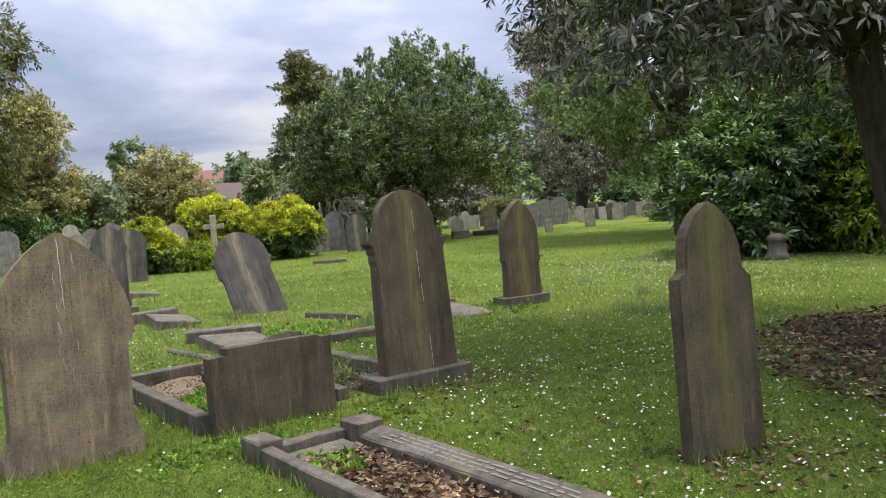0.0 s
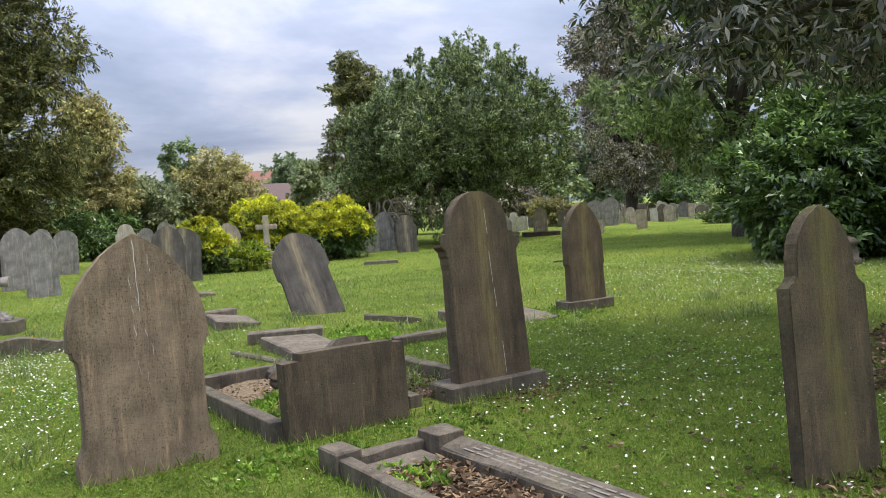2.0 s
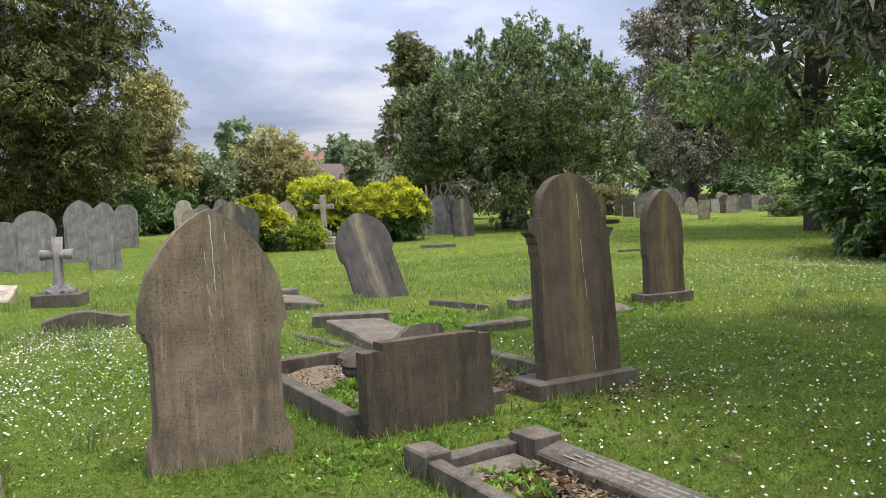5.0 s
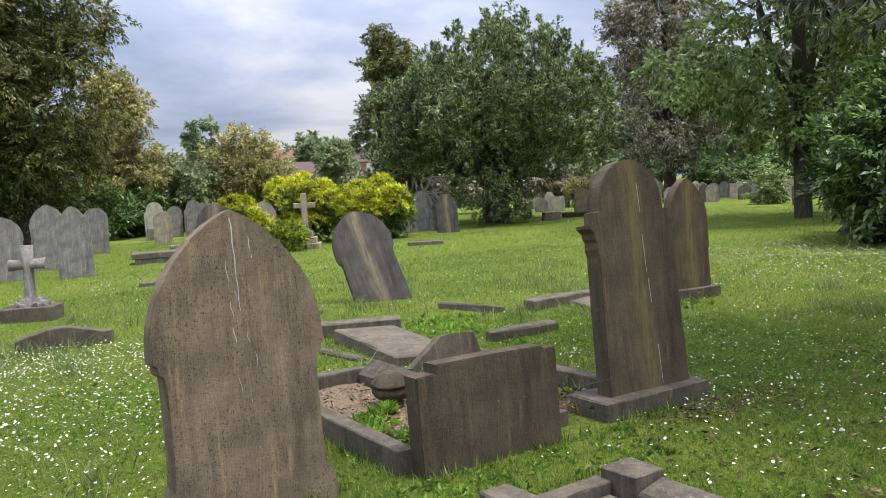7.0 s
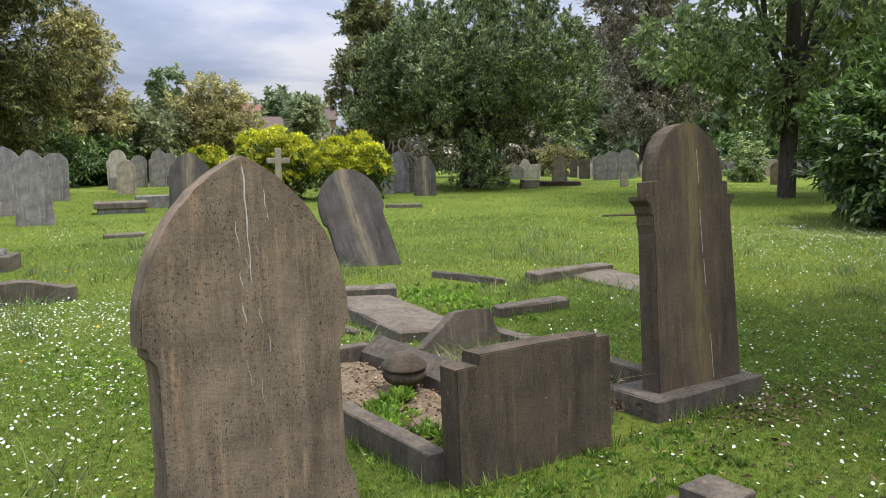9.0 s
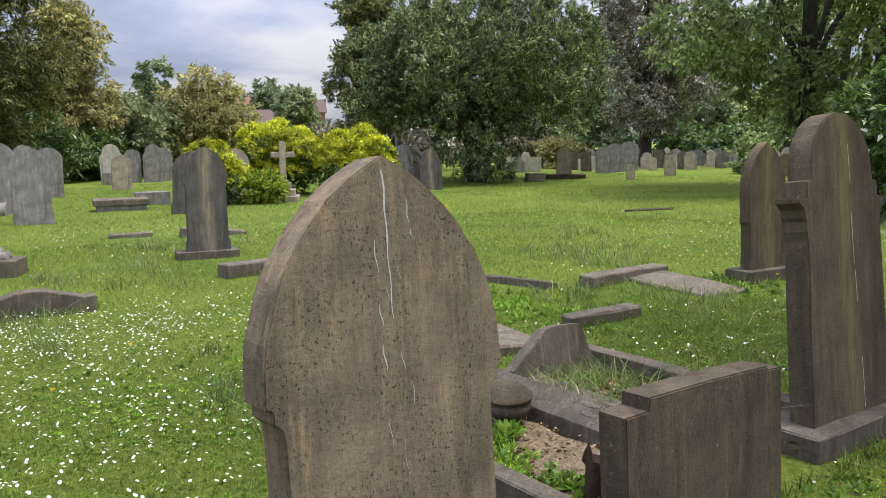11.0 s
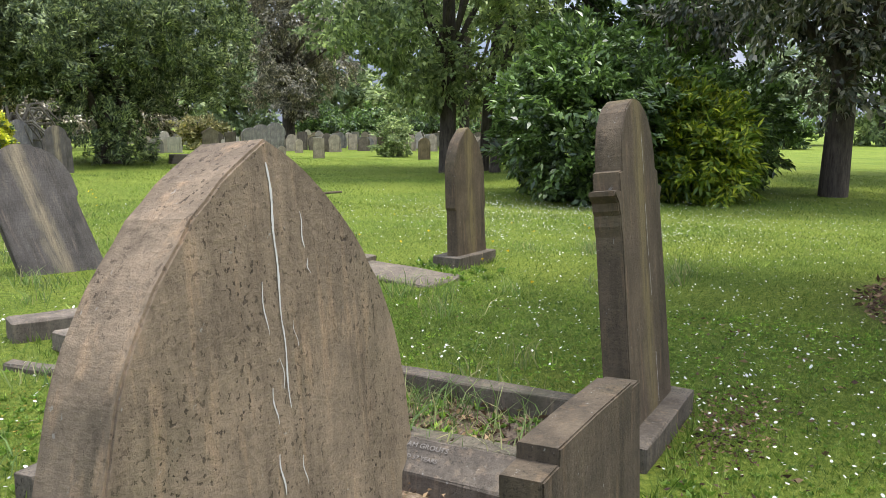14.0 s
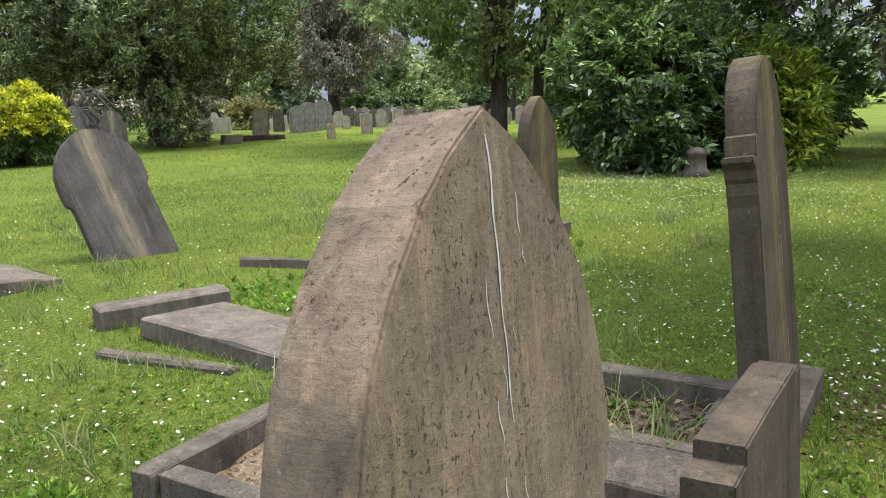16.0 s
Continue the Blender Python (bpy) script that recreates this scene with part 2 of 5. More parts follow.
def turf():
    k = Nodes("turf", 0.95, 0.1)
    k.world_place()
    g = k.ramp(k.noise(26, 5, 0.7), (0.3, (0.066, 0.105, 0.016)), (0.5, (0.16, 0.22, 0.034)), (0.72, (0.29, 0.325, 0.066)))
    wide = k.ramp(k.noise(0.45, 4, 0.6), (0.35, (0.8, 0.85, 0.8)), (0.65, (1.25, 1.15, 1.1)))
    g = k.mix(1.0, g, wide, "MULTIPLY")
    dry = k.ramp(k.noise(1.6, 6, 0.75), *BW(0.54, 0.7))
    g = k.mix(k.math("MULTIPLY", dry, 0.45), g, (0.22, 0.21, 0.06))
    s = k.n.new("ShaderNodeVectorMath")
    s.operation = "DISTANCE"
    s.inputs[1].default_value = (8.0, 1.6, 0.0)
    k.l.new(k.co, s.inputs[0])
    r = k.math("ADD", s.outputs["Value"], k.math("MULTIPLY", k.math("SUBTRACT", k.noise(0.9, 4, 0.6), 0.5), 1.6))
    bare = k.ramp(k.math("MULTIPLY", r, 0.1), (0.20, (1, 1, 1)), (0.31, (0, 0, 0)))
    soil = k.ramp(k.noise(22, 5, 0.7), (0.35, (0.055, 0.038, 0.028)), (0.65, (0.15, 0.105, 0.075)))
    g = k.mix(bare, g, soil)
    k.bump(k.noise(55, 5, 0.75), 1.0, 0.04)
    return k.colour(g)


M_TURF = turf()


def plain(name, c, rough=0.7, spec=0.3, scale=12, dark=0.7):
    k = Nodes(name, rough, spec)
    return k.colour(k.mix(k.noise(scale, 4), tuple(v * dark for v in c), c))


M_DROP = plain("bird_dropping", (0.62, 0.59, 0.53), 0.8, 0.2, 60, 0.75)
M_LETTER = plain("lead_lettering", (0.25, 0.22, 0.18), 0.7, 0.3, 60)
M_RUST = plain("rusted_iron", (0.16, 0.10, 0.075), 0.7, 0.4, 30, 0.4)
M_ROOF = plain("brown_roof_tiles", (0.17, 0.115, 0.10), 0.8, 0.2, 2)
M_ROOF_RED = plain("red_roof_tiles", (0.30, 0.15, 0.11), 0.8, 0.2, 2)
M_BRICK = plain("red_brick", (0.36, 0.19, 0.13), 0.85, 0.2, 3)
M_RENDER = plain("cream_render", (0.70, 0.66, 0.58), 0.85, 0.2, 3)
M_GLASS = plain("dark_window_glass", (0.06, 0.07, 0.08), 0.1, 0.5, 3)
M_FRAMEW = plain("white_window_frame", (0.8, 0.8, 0.78), 0.5, 0.3, 3)


# ---------------------------------------------------------------- building helpers
def part(name, bm, material, parent=None, label=""):
    me = bpy.data.meshes.new(name)
    bm.normal_update()
    bm.to_mesh(me)
    bm.free()
    me.materials.append(material)
    ob = new(name, me)
    if parent:
        ob.parent = parent
    if label:
        ob["label"] = label
    return ob


def raw(name, verts, faces, material, parent=None, smooth=False):
    """A mesh from arrays; faces is N x 3 or N x 4."""
    me = bpy.data.meshes.new(name)
    faces = np.ascontiguousarray(faces, dtype=np.int32)
    n, c = faces.shape
    me.vertices.add(len(verts))
    me.vertices.foreach_set("co", np.ascontiguousarray(verts, dtype=np.float32).ravel())
    me.loops.add(n * c)
    me.loops.foreach_set("vertex_index", faces.ravel())
    me.polygons.add(n)
    me.polygons.foreach_set("loop_start", np.arange(0, n * c, c, dtype=np.int32))
    me.update(calc_edges=True)
    if smooth:
        me.polygons.foreach_set("use_smooth", np.ones(n, dtype=bool))
    me.materials.append(material)
    ob = new(name, me)
    if parent:
        ob.parent = parent
    return ob


def empty(name, m, label, category, group=""):
    ob = new(name)
    ob.matrix_world = m
    return tagged(ob, label, category, group)


def arch(hw, z0, z1, n=12):
    """Right half of a round or pointed arch from (hw, z0) to (0, z1)."""
    h = z1 - z0
    if h > hw * 1.02:
        c = (h * h - hw * hw) / (2 * hw)
        a1 = math.atan2(h, c)
        return [((hw + c) * math.cos(a1 * i / n) - c, z0 + (hw + c) * math.sin(a1 * i / n)) for i in range(n + 1)]
    return [(hw * math.cos(math.pi / 2 * i / n), z0 + h * math.sin(math.pi / 2 * i / n)) for i in range(n + 1)]


def slab(half, thick, bevel=0.006, wear=0.003, seed=1, left=None):
    """An upright slab, front at y = 0: half is the right outline (x, z) from the foot up to the top; left the other side's, if it differs."""
    rng = random.Random(seed)
    lh = left or half
    pts = [(x, z) for x, z in half] + [(-x, z) for x, z in reversed(lh) if x > 1e-4]
    pts = [(x + rng.uniform(-wear, wear), z + (rng.uniform(-wear, wear) if z > 0.02 else 0)) for x, z in pts]
    bm = bmesh.new()
    vs = [bm.verts.new((x, 0, z)) for x, z in pts]
    f = bm.faces.new(vs)
    out = bmesh.ops.extrude_face_region(bm, geom=[f])
    bmesh.ops.translate(bm, verts=[v for v in out["geom"] if isinstance(v, bmesh.types.BMVert)], vec=(0, thick, 0))
    bmesh.ops.recalc_face_normals(bm, faces=bm.faces)
    rims = [e for e in bm.edges if len(e.link_faces) == 2 and any(len(g.verts) > 4 for g in e.link_faces)]
    bmesh.ops.bevel(bm, geom=rims, offset=bevel, segments=2, affect="EDGES", clamp_overlap=True)
    return bm


def block(x0, x1, y0, y1, z0, z1, bevel=0.01, wear=0.004, seed=1, cuts=0, slope=0.0):
    """A worn stone block; slope lowers the x0 side of its top."""
    rng = random.Random(seed)
    bm = bmesh.new()
    bmesh.ops.create_cube(bm, size=1)
    for v in bm.verts:
        v.co = Vector((x0 if v.co.x < 0 else x1, y0 if v.co.y < 0 else y1, z0 if v.co.z < 0 else z1))
        if abs(v.co.z - z1) < 1e-5 and abs(v.co.x - x0) < 1e-5:
            v.co.z -= slope
    if bevel:
        bmesh.ops.bevel(bm, geom=list(bm.edges), offset=bevel, segments=1, affect="EDGES")
    if cuts:
        long_edges = [e for e in bm.edges if e.calc_length() > 0.45 * max(x1 - x0, y1 - y0)]
        bmesh.ops.subdivide_edges(bm, edges=long_edges, cuts=cuts)
    for v in bm.verts:
        if v.co.z > z0 + 0.02:
            v.co += Vector((rng.uniform(-wear, wear), rng.uniform(-wear, wear), rng.uniform(-wear, wear)))
    return bm


def lathe(profile, seg=28, squash=1.0):
    bm = bmesh.new()
    rings = []
    for r, z in profile:
        rings.append([bm.verts.new((r * math.cos(2 * math.pi * i / seg), squash * r * math.sin(2 * math.pi * i / seg), z)) for i in range(seg)])
    for a, b in zip(rings, rings[1:]):
        for i in range(seg):
            bm.faces.new((a[i], a[(i + 1) % seg], b[(i + 1) % seg], b[i]))
    bm.faces.new(list(reversed(rings[0])))
    bm.faces.new(rings[-1])
    for f in bm.faces:
        f.smooth = True
    return bm


def tube(points, radii, seg=9, bm=None):
    """A limb along points, with a radius at each."""
    bm = bm or bmesh.new()
    rings = []
    pts = [Vector(p) for p in points]
    for i, p in enumerate(pts):
        d = (pts[min(i + 1, len(pts) - 1)] - pts[max(i - 1, 0)]).normalized()
        u = d.cross(Vector((0.31, 0.95, 0.05))).normalized()
        w = d.cross(u)
        rings.append([bm.verts.new(p + radii[i] * (1 + 0.12 * math.sin(3 * a + i)) * (math.cos(a) * u + math.sin(a) * w)) for a in (2 * math.pi * k / seg for k in range(seg))])
    for a, b in zip(rings, rings[1:]):
        for i in range(seg):
            bm.faces.new((a[i], a[(i + 1) % seg], b[(i + 1) % seg], b[i])).smooth = True
    bm.faces.new(rings[0])
    bm.faces.new(rings[-1])
    return bm


def unit(v):
    return v / np.maximum(np.linalg.norm(v, axis=1, keepdims=True), 1e-6)


def leaf_mesh(name, p, d, length, width, material, parent, rng, fold=0.2, face=None):
    """Folded pointed leaves at p along d; face: the way that their upper sides tend to look."""
    n = len(p)
    side = unit(np.cross(d, rng.normal(size=(n, 3)) if face is None else face + 0.5 * rng.normal(size=(n, 3))))
    up = np.cross(side, d)
    L = (length * rng.uniform(0.65, 1.3, n))[:, None]
    W = (width * rng.uniform(0.7, 1.3, n))[:, None]
    mid = p + d * L * 0.45
    v = np.stack([p, mid + side * W / 2 + up * W * fold, p + d * L - up * L * 0.12, mid - side * W / 2 + up * W * fold], 1).reshape(-1, 3)
    i = np.arange(n)[:, None] * 4
    return raw(name, v, i + np.array([[0, 1, 2, 3]]), material, parent)


def blob_centres(blobs, clumps, rng, shell=0.35):
    """Places over and inside a set of ellipsoids, with the way out."""
    b = np.array(blobs, dtype=float)
    wts = (b[:, 3] * b[:, 4] + b[:, 4] * b[:, 5] + b[:, 3] * b[:, 5])
    pick = rng.choice(len(b), clumps, p=wts / wts.sum())
    u = unit(rng.normal(size=(clumps, 3)))
    r = 1 - shell * rng.random(clumps) ** 1.4
    r = r * (1 + 0.10 * np.sin(u[:, 0] * 7 + pick) + 0.10 * np.sin(u[:, 2] * 9 + u[:, 1] * 5 + 2 * pick))
    return b[pick, :3] + u * b[pick, 3:] * r[:, None], u


def sprays(c, u, per, spread, rng, droop, out, stretch=(1, 1, 1)):
    """Leaf places, directions and faces along flat sprays that grow outwards from c."""
    n = len(c)
    axis = unit(u * out + rng.normal(size=(n, 3)) * 0.4 + np.array([0, 0, -droop]))
    ref = unit(u * 0.55 + np.array([0, 0, 0.85]) + 0.25 * rng.normal(size=(n, 3)))
    side = unit(np.cross(axis, ref))
    reach = spread * 3.0 * rng.uniform(0.6, 1.35, n)
    k = np.repeat(np.arange(n), per)
    t = rng.random(n * per) ** 0.85
    s = rng.uniform(-1, 1, n * per)
    p = c[k] + axis[k] * ((t - 0.35) * reach[k])[:, None] + side[k] * (s * spread * 0.95 * (1.05 - 0.75 * t))[:, None]
    p = p + rng.normal(size=p.shape) * spread * 0.2 * np.array(stretch)
    d = unit(axis[k] * 0.85 + side[k] * (0.75 * s)[:, None] + rng.normal(size=p.shape) * 0.33)
    return p, d, ref[k]


def whorls(c, u, per, rng, droop):
    """Leaves that radiate from the twig's end and hang."""
    n = len(c)
    axis = unit(u * 0.8 + rng.normal(size=(n, 3)) * 0.5)
    k = np.repeat(np.arange(n), per)
    round_ = rng.normal(size=(n * per, 3))
    d = unit(unit(round_ - axis[k] * np.sum(round_ * axis[k], 1, keepdims=True)) + axis[k] * rng.uniform(0.1, 1.0, n * per)[:, None] + np.array([0, 0, -droop]))
    p = c[k] + axis[k] * rng.uniform(-0.07, 0.05, n * per)[:, None] + d * 0.012
    return p, d, axis[k] + np.array([0, 0, 0.5])


def crown(root, blobs, clumps, per, spread, length, width, material, seed, droop=0.2, shell=0.35, stretch=(1, 1, 1), out=0.6, floor=0.1, name="crown", whorl=False):
    rng = np.random.default_rng(seed)
    if not whorl:
        clumps, per = int(clumps * 0.8), int(per * 1.25)
    c, u = blob_centres(blobs, clumps, rng, shell)
    p, d, face = whorls(c, u, per, rng, droop) if whorl else sprays(c, u, per, spread, rng, droop, out, stretch)
    p[:, 2] = np.maximum(p[:, 2], floor + 0.15 * rng.random(len(p)))
    return leaf_mesh(name, p, d, length, width, material, root, rng, 0.2, face)


def limbs(root, start, ends, r0, r1, seed, name="limb"):
    rng = random.Random(seed)
    for e in ends:
        a, z = Vector(start), Vector(e)
        pts, n = [], 6
        for i in range(n + 1):
            t = i / n
            q = a.lerp(z, t)
            q.z += 0.12 * (z - a).length * math.sin(math.pi * t) * (0.6 + 0.4 * rng.random())
            q += Vector([rng.uniform(-1, 1) for _ in range(3)]) * 0.03 * (z - a).length * (0 < i < n)
            pts.append(q)
        part(name, tube(pts, [r0 + (r1 - r0) * i / n for i in range(n + 1)], 7), M_BARK, root)


def scatter_blobs(cx, cy, z0, z1, r, n, size, seed, taper=1.0):
    """n smaller ellipsoids heaped into a crown between z0 and z1; taper < 1 narrows it upwards."""
    rng = random.Random(seed)
    out = []
    for i in range(n):
        t = rng.random()
        a = rng.uniform(0, 2 * math.pi)
        rr = r * (taper + (1 - taper) * (1 - t)) * math.sqrt(max(0.0, 1 - (2 * t - 1) ** 4)) * math.sqrt(rng.random()) * 0.85
        s = size * rng.uniform(0.7, 1.25)
        out.append((cx + rr * math.cos(a), cy + rr * math.sin(a), z0 + s * 0.6 + t * (z1 - z0 - 1.3 * s), s, s, s * rng.uniform(0.7, 1.0)))
    return out


# ---------------------------------------------------------------- ground
def spaced(a, b, fine):
    near = list(np.arange(a, b + 1e-6, fine))
    return [-1500, -700, -300, -150, -80, -45, -30, -20] + near + [b + 4, b + 10, b + 20, b + 40, b + 80, b + 200, b + 600, b + 1500]


def rise(x, y):
    """Small unevenness of the turf."""
    return 0.012 * np.sin(x * 1.7 + 0.6 * y) * np.cos(y * 1.3 - 0.4 * x) + 0.006 * np.sin(5.1 * x + 1.0) * np.sin(4.3 * y)


gx, gy = np.array(spaced(-8, 30, 0.3)), np.array(spaced(-6, 36, 0.3))
GX, GY = np.meshgrid(gx, gy, indexing="ij")
GZ = np.where((np.abs(GX) < 60) & (np.abs(GY) < 70), rise(GX, GY), 0.0)
idx = np.arange(GX.size).reshape(GX.shape)
quads = np.stack([idx[:-1, :-1], idx[1:, :-1], idx[1:, 1:], idx[:-1, 1:]], -1).reshape(-1, 4)
ground = raw("ground", np.stack([GX, GY, GZ], -1).reshape(-1, 3), quads, M_TURF, smooth=True)
tagged(ground, "mown green cemetery turf with dry and bare patches", "ground", kind="structure")

# ---------------------------------------------------------------- the front row of graves
OUT_A = [(0.42, -0.05), (0.42, 0.12), (0.405, 0.16), (0.378, 0.21), (0.370, 0.30), (0.372, 0.68), (0.378, 0.73), (0.402, 0.755), (0.405, 0.785), (0.426, 0.80)] + arch(0.422, 0.84, 1.495, 18)
tomb_a = tagged(part("headstone", slab(OUT_A, 0.16, 0.005, 0.002, 3), M_BROWN), "brown pointed sandstone headstone streaked with bird droppings", "headstone")
tomb_a.matrix_world = pose(1.158, 5.390, 0, -5, 0.5, -1.2)
rng = random.Random(8)
for x, z, ln, w in ((-0.006, 1.455, 0.14, 0.019), (-0.004, 1.34, 0.20, 0.016), (0.000, 1.17, 0.17, 0.013), (-0.046, 1.245, 0.10, 0.008), (-0.040, 1.05, 0.07, 0.009), (-0.036, 0.925, 0.08, 0.012),
                    (0.028, 0.90, 0.06, 0.007), (0.075, 1.36, 0.07, 0.011), (0.085, 1.27, 0.03, 0.007), (-0.012, 1.10, 0.06, 0.006), (0.032, 1.16, 0.05, 0.004), (0.06, 0.80, 0.08, 0.005), (-0.03, 0.70, 0.10, 0.004), (0.02, 0.62, 0.12, 0.004)):
    bm = bmesh.new()
    n = 8
    ring = []
    for i in range(n + 1):
        t = i / n
        ww = 0.4 * w * (0.35 + 0.65 * math.sin(math.pi * min(1, t * 0.9 + 0.08))) * rng.uniform(0.6, 1.1)
        xx = x + 0.003 * math.sin(6 * t + x * 90) + 0.008 * t
        ring.append((bm.verts.new((xx - ww / 2, -0.0015, z - ln * t)), bm.verts.new((xx + ww / 2, -0.0015, z - ln * t))))
    for (a, b), (c, d) in zip(ring, ring[1:]):
        bm.faces.new((a, c, d, b))
    part("bird_dropping", bm, M_DROP, tomb_a, "white dried bird dropping")

# low block-shaped headstone with stepped ends
OUT_B = [(0.465, -0.05), (0.465, 0.575), (0.375, 0.578), (0.372, 0.598), (0.0, 0.60)]
OUT_B_L = [(0.465, -0.05), (0.465, 0.545), (0.345, 0.550), (0.342, 0.597), (0.0, 0.60)]
tomb_b = tagged(part("headstone", slab(OUT_B, 0.14, 0.006, 0.002, 5, OUT_B_L), M_DARK), "low dark oblong headstone with stepped ends", "headstone")
tomb_b.matrix_world = pose(2.475, 5.215, 0, -3, 0, -3)


def plinth_stone(name, m, outline, thick, mat, pw, pd, ph, label, setback=0.09, lean=0.0, roll=0.0, seed=1, left=None, group="", slope=0.0):
    """A headstone let into a plinth."""
    root = empty(name, m, label, "headstone", group)
    part("plinth", block(-pw / 2, pw / 2, 0, pd, -0.06, ph, 0.007, 0.004, seed, 3), M_KERB, root)
    ob = part("tablet", slab(outline, thick, 0.006, 0.002, seed, left), mat, root)
    ob.matrix_local = pose(0.02, setback, ph - 0.02, -lean, roll, 0)
    return root


OUT_C = [(x * 0.91, z) for x, z in [(0.405, 0.0), (0.395, 0.55), (0.382, 1.00), (0.388, 1.06), (0.40, 1.075), (0.415, 1.10), (0.435, 1.112), (0.435, 1.13), (0.365, 1.135), (0.362, 1.215), (0.315, 1.22)] + arch(0.313, 1.25, 1.56, 14)]
OUT_C_L = [(x * 0.91, z) for x, z in [(0.40, 0.0), (0.385, 0.55), (0.372, 0.92), (0.385, 0.97), (0.378, 1.02), (0.395, 1.04), (0.40, 1.075), (0.425, 1.095), (0.445, 1.112), (0.445, 1.13), (0.365, 1.135), (0.362, 1.215), (0.315, 1.22)] + arch(0.313, 1.25, 1.56, 14)]
tomb_c = plinth_stone("headstone", pose(3.86, 5.25, 0, 0, 0, -2.5), OUT_C, 0.13, M_BAND, 0.94, 0.36, 0.125, "tall dark leaning headstone with round top and moulded shoulders on plinth", 0.10, 6.6, 1.5, 11, OUT_C_L)
for x, z, ln in ((0.055, 1.05, 0.26), (0.07, 0.75, 0.16), (0.05, 1.40, 0.2), (0.10, 0.30, 0.26)):
    bm = bmesh.new()
    a, b, c, d = (bm.verts.new((x + dx, -0.0015, z - dz)) for dx, dz in ((0, 0), (0.004, 0), (0.012, ln), (0.009, ln)))
    bm.faces.new((a, d, c, b))
    part("pale_streak", bm, M_DROP, tomb_c.children[1], "pale streak of lime")

OUT_D = [(0.31, 0.0), (0.295, 0.42), (0.30, 0.5), (0.318, 0.53), (0.315, 0.60), (0.312, 0.85)] + arch(0.312, 0.88, 1.39, 14)
plinth_stone("headstone", pose(7.82, 8.10, 0, 0, 0, -6), OUT_D, 0.13, M_BAND, 0.78, 0.34, 0.13, "dark pointed headstone with green lichen run on plinth", 0.09, 4.0, 1.5, 21)

OUT_G = [(0.268, -0.05), (0.268, 0.98), (0.262, 1.0), (0.225, 1.03), (0.205, 1.06), (0.20, 1.11)] + arch(0.20, 1.12, 1.43, 14)
g_stone = tagged(part("headstone", slab(OUT_G, 0.095, 0.006, 0.003, 31), M_MOSSY), "narrow dark headstone with hollow shoulders and mossy streak", "headstone")
g_stone.matrix_world = pose(3.86, 2.46, 0, -6, 2.5, -14)

OUT_E = [(0.40, -0.1), (0.385, 0.62), (0.39, 0.68), (0.42, 0.70), (0.43, 0.74)] + arch(0.43, 0.86, 1.36, 14)
e_stone = tagged(part("headstone", slab(OUT_E, 0.11, 0.006, 0.003, 41), M_LEAN), "steeply leaning dark round-topped headstone with pale streak", "headstone")
e_stone.matrix_world = pose(5.33, 11.55, 0, -12, -15, -16)

OUT_H = [(0.30, 0.0), (0.30, 0.12), (0.275, 0.2), (0.27, 0.95), (0.30, 0.98), (0.30, 1.08), (0.29, 1.10)] + arch(0.27, 1.11, 1.45, 12)
plinth_stone("headstone", pose(3.78, 14.09, 0, 0, 0, -12), OUT_H, 0.12, M_LEAN, 0.84, 0.36, 0.10, "upright grey headstone with pale streak and shouldered top", 0.1, 1.0, 0.0, 51)


# ---------------------------------------------------------------- kerbed graves
def kerb(root, x0, x1, y0, y1, h, seed, name="kerb", mat=None, slope=0.0, base=-0.05):
    return part(name, block(x0, x1, y0, y1, base, h, 0.007, 0.004, seed, 5, slope), mat or M_KERB, root)


grave_b = empty("grave_kerb", pose(0, 0, 0), "dark stone kerb round a weedy gravel grave", "grave kerb")
kerb(grave_b, 1.93, 2.04, 5.37, 7.30, 0.145, 1)
kerb(grave_b, 1.90, 2.80, 7.302, 7.42, 0.15, 2)
insc = kerb(grave_b, 2.70, 2.845, 5.36, 7.30, 0.215, 3, "inscribed_kerb", None, 0.10)
grave_c = empty("grave_kerb", pose(0, 0, 0), "worn stone kerb round an overgrown grave", "grave kerb")
kerb(grave_c, 3.07, 3.18, 5.4, 7.15, 0.11, 4)
kerb(grave_c, 3.70, 3.82, 5.55, 7.2, 0.165, 5)
kerb(grave_c, 3.18, 3.70, 7.06, 7.18, 0.12, 6)


def fill(name, x0, x1, y0, y1, z, mat, label, seed):
    """Uneven earth inside a kerb."""
    rngf = np.random.default_rng(seed)
    nx, ny = int((x1 - x0) / 0.05), int((y1 - y0) / 0.05)
    X, Y = np.meshgrid(np.linspace(x0, x1, nx), np.linspace(y0, y1, ny), indexing="ij")
    Z = z + 0.014 * np.sin(7 * X + 3 * Y) * np.cos(6 * Y) + rngf.normal(size=X.shape) * 0.006
    Z[0], Z[-1], Z[:, 0], Z[:, -1] = -0.04, -0.04, -0.04, -0.04
    q = np.arange(X.size).reshape(X.shape)
    f = np.stack([q[:-1, :-1], q[1:, :-1], q[1:, 1:], q[:-1, 1:]], -1).reshape(-1, 4)
    return tagged(raw(name, np.stack([X, Y, Z], -1).reshape(-1, 3), f, mat, smooth=True), label, "earth", kind="structure")


fill("grave_soil", 2.03, 2.72, 5.34, 7.32, 0.05, M_STRAW, "dry moss and gravel fill of a grave", 1)
fill("grave_soil", 3.16, 3.72, 5.62, 7.08, 0.05, M_EARTH, "brown earth fill of an overgrown grave", 2)



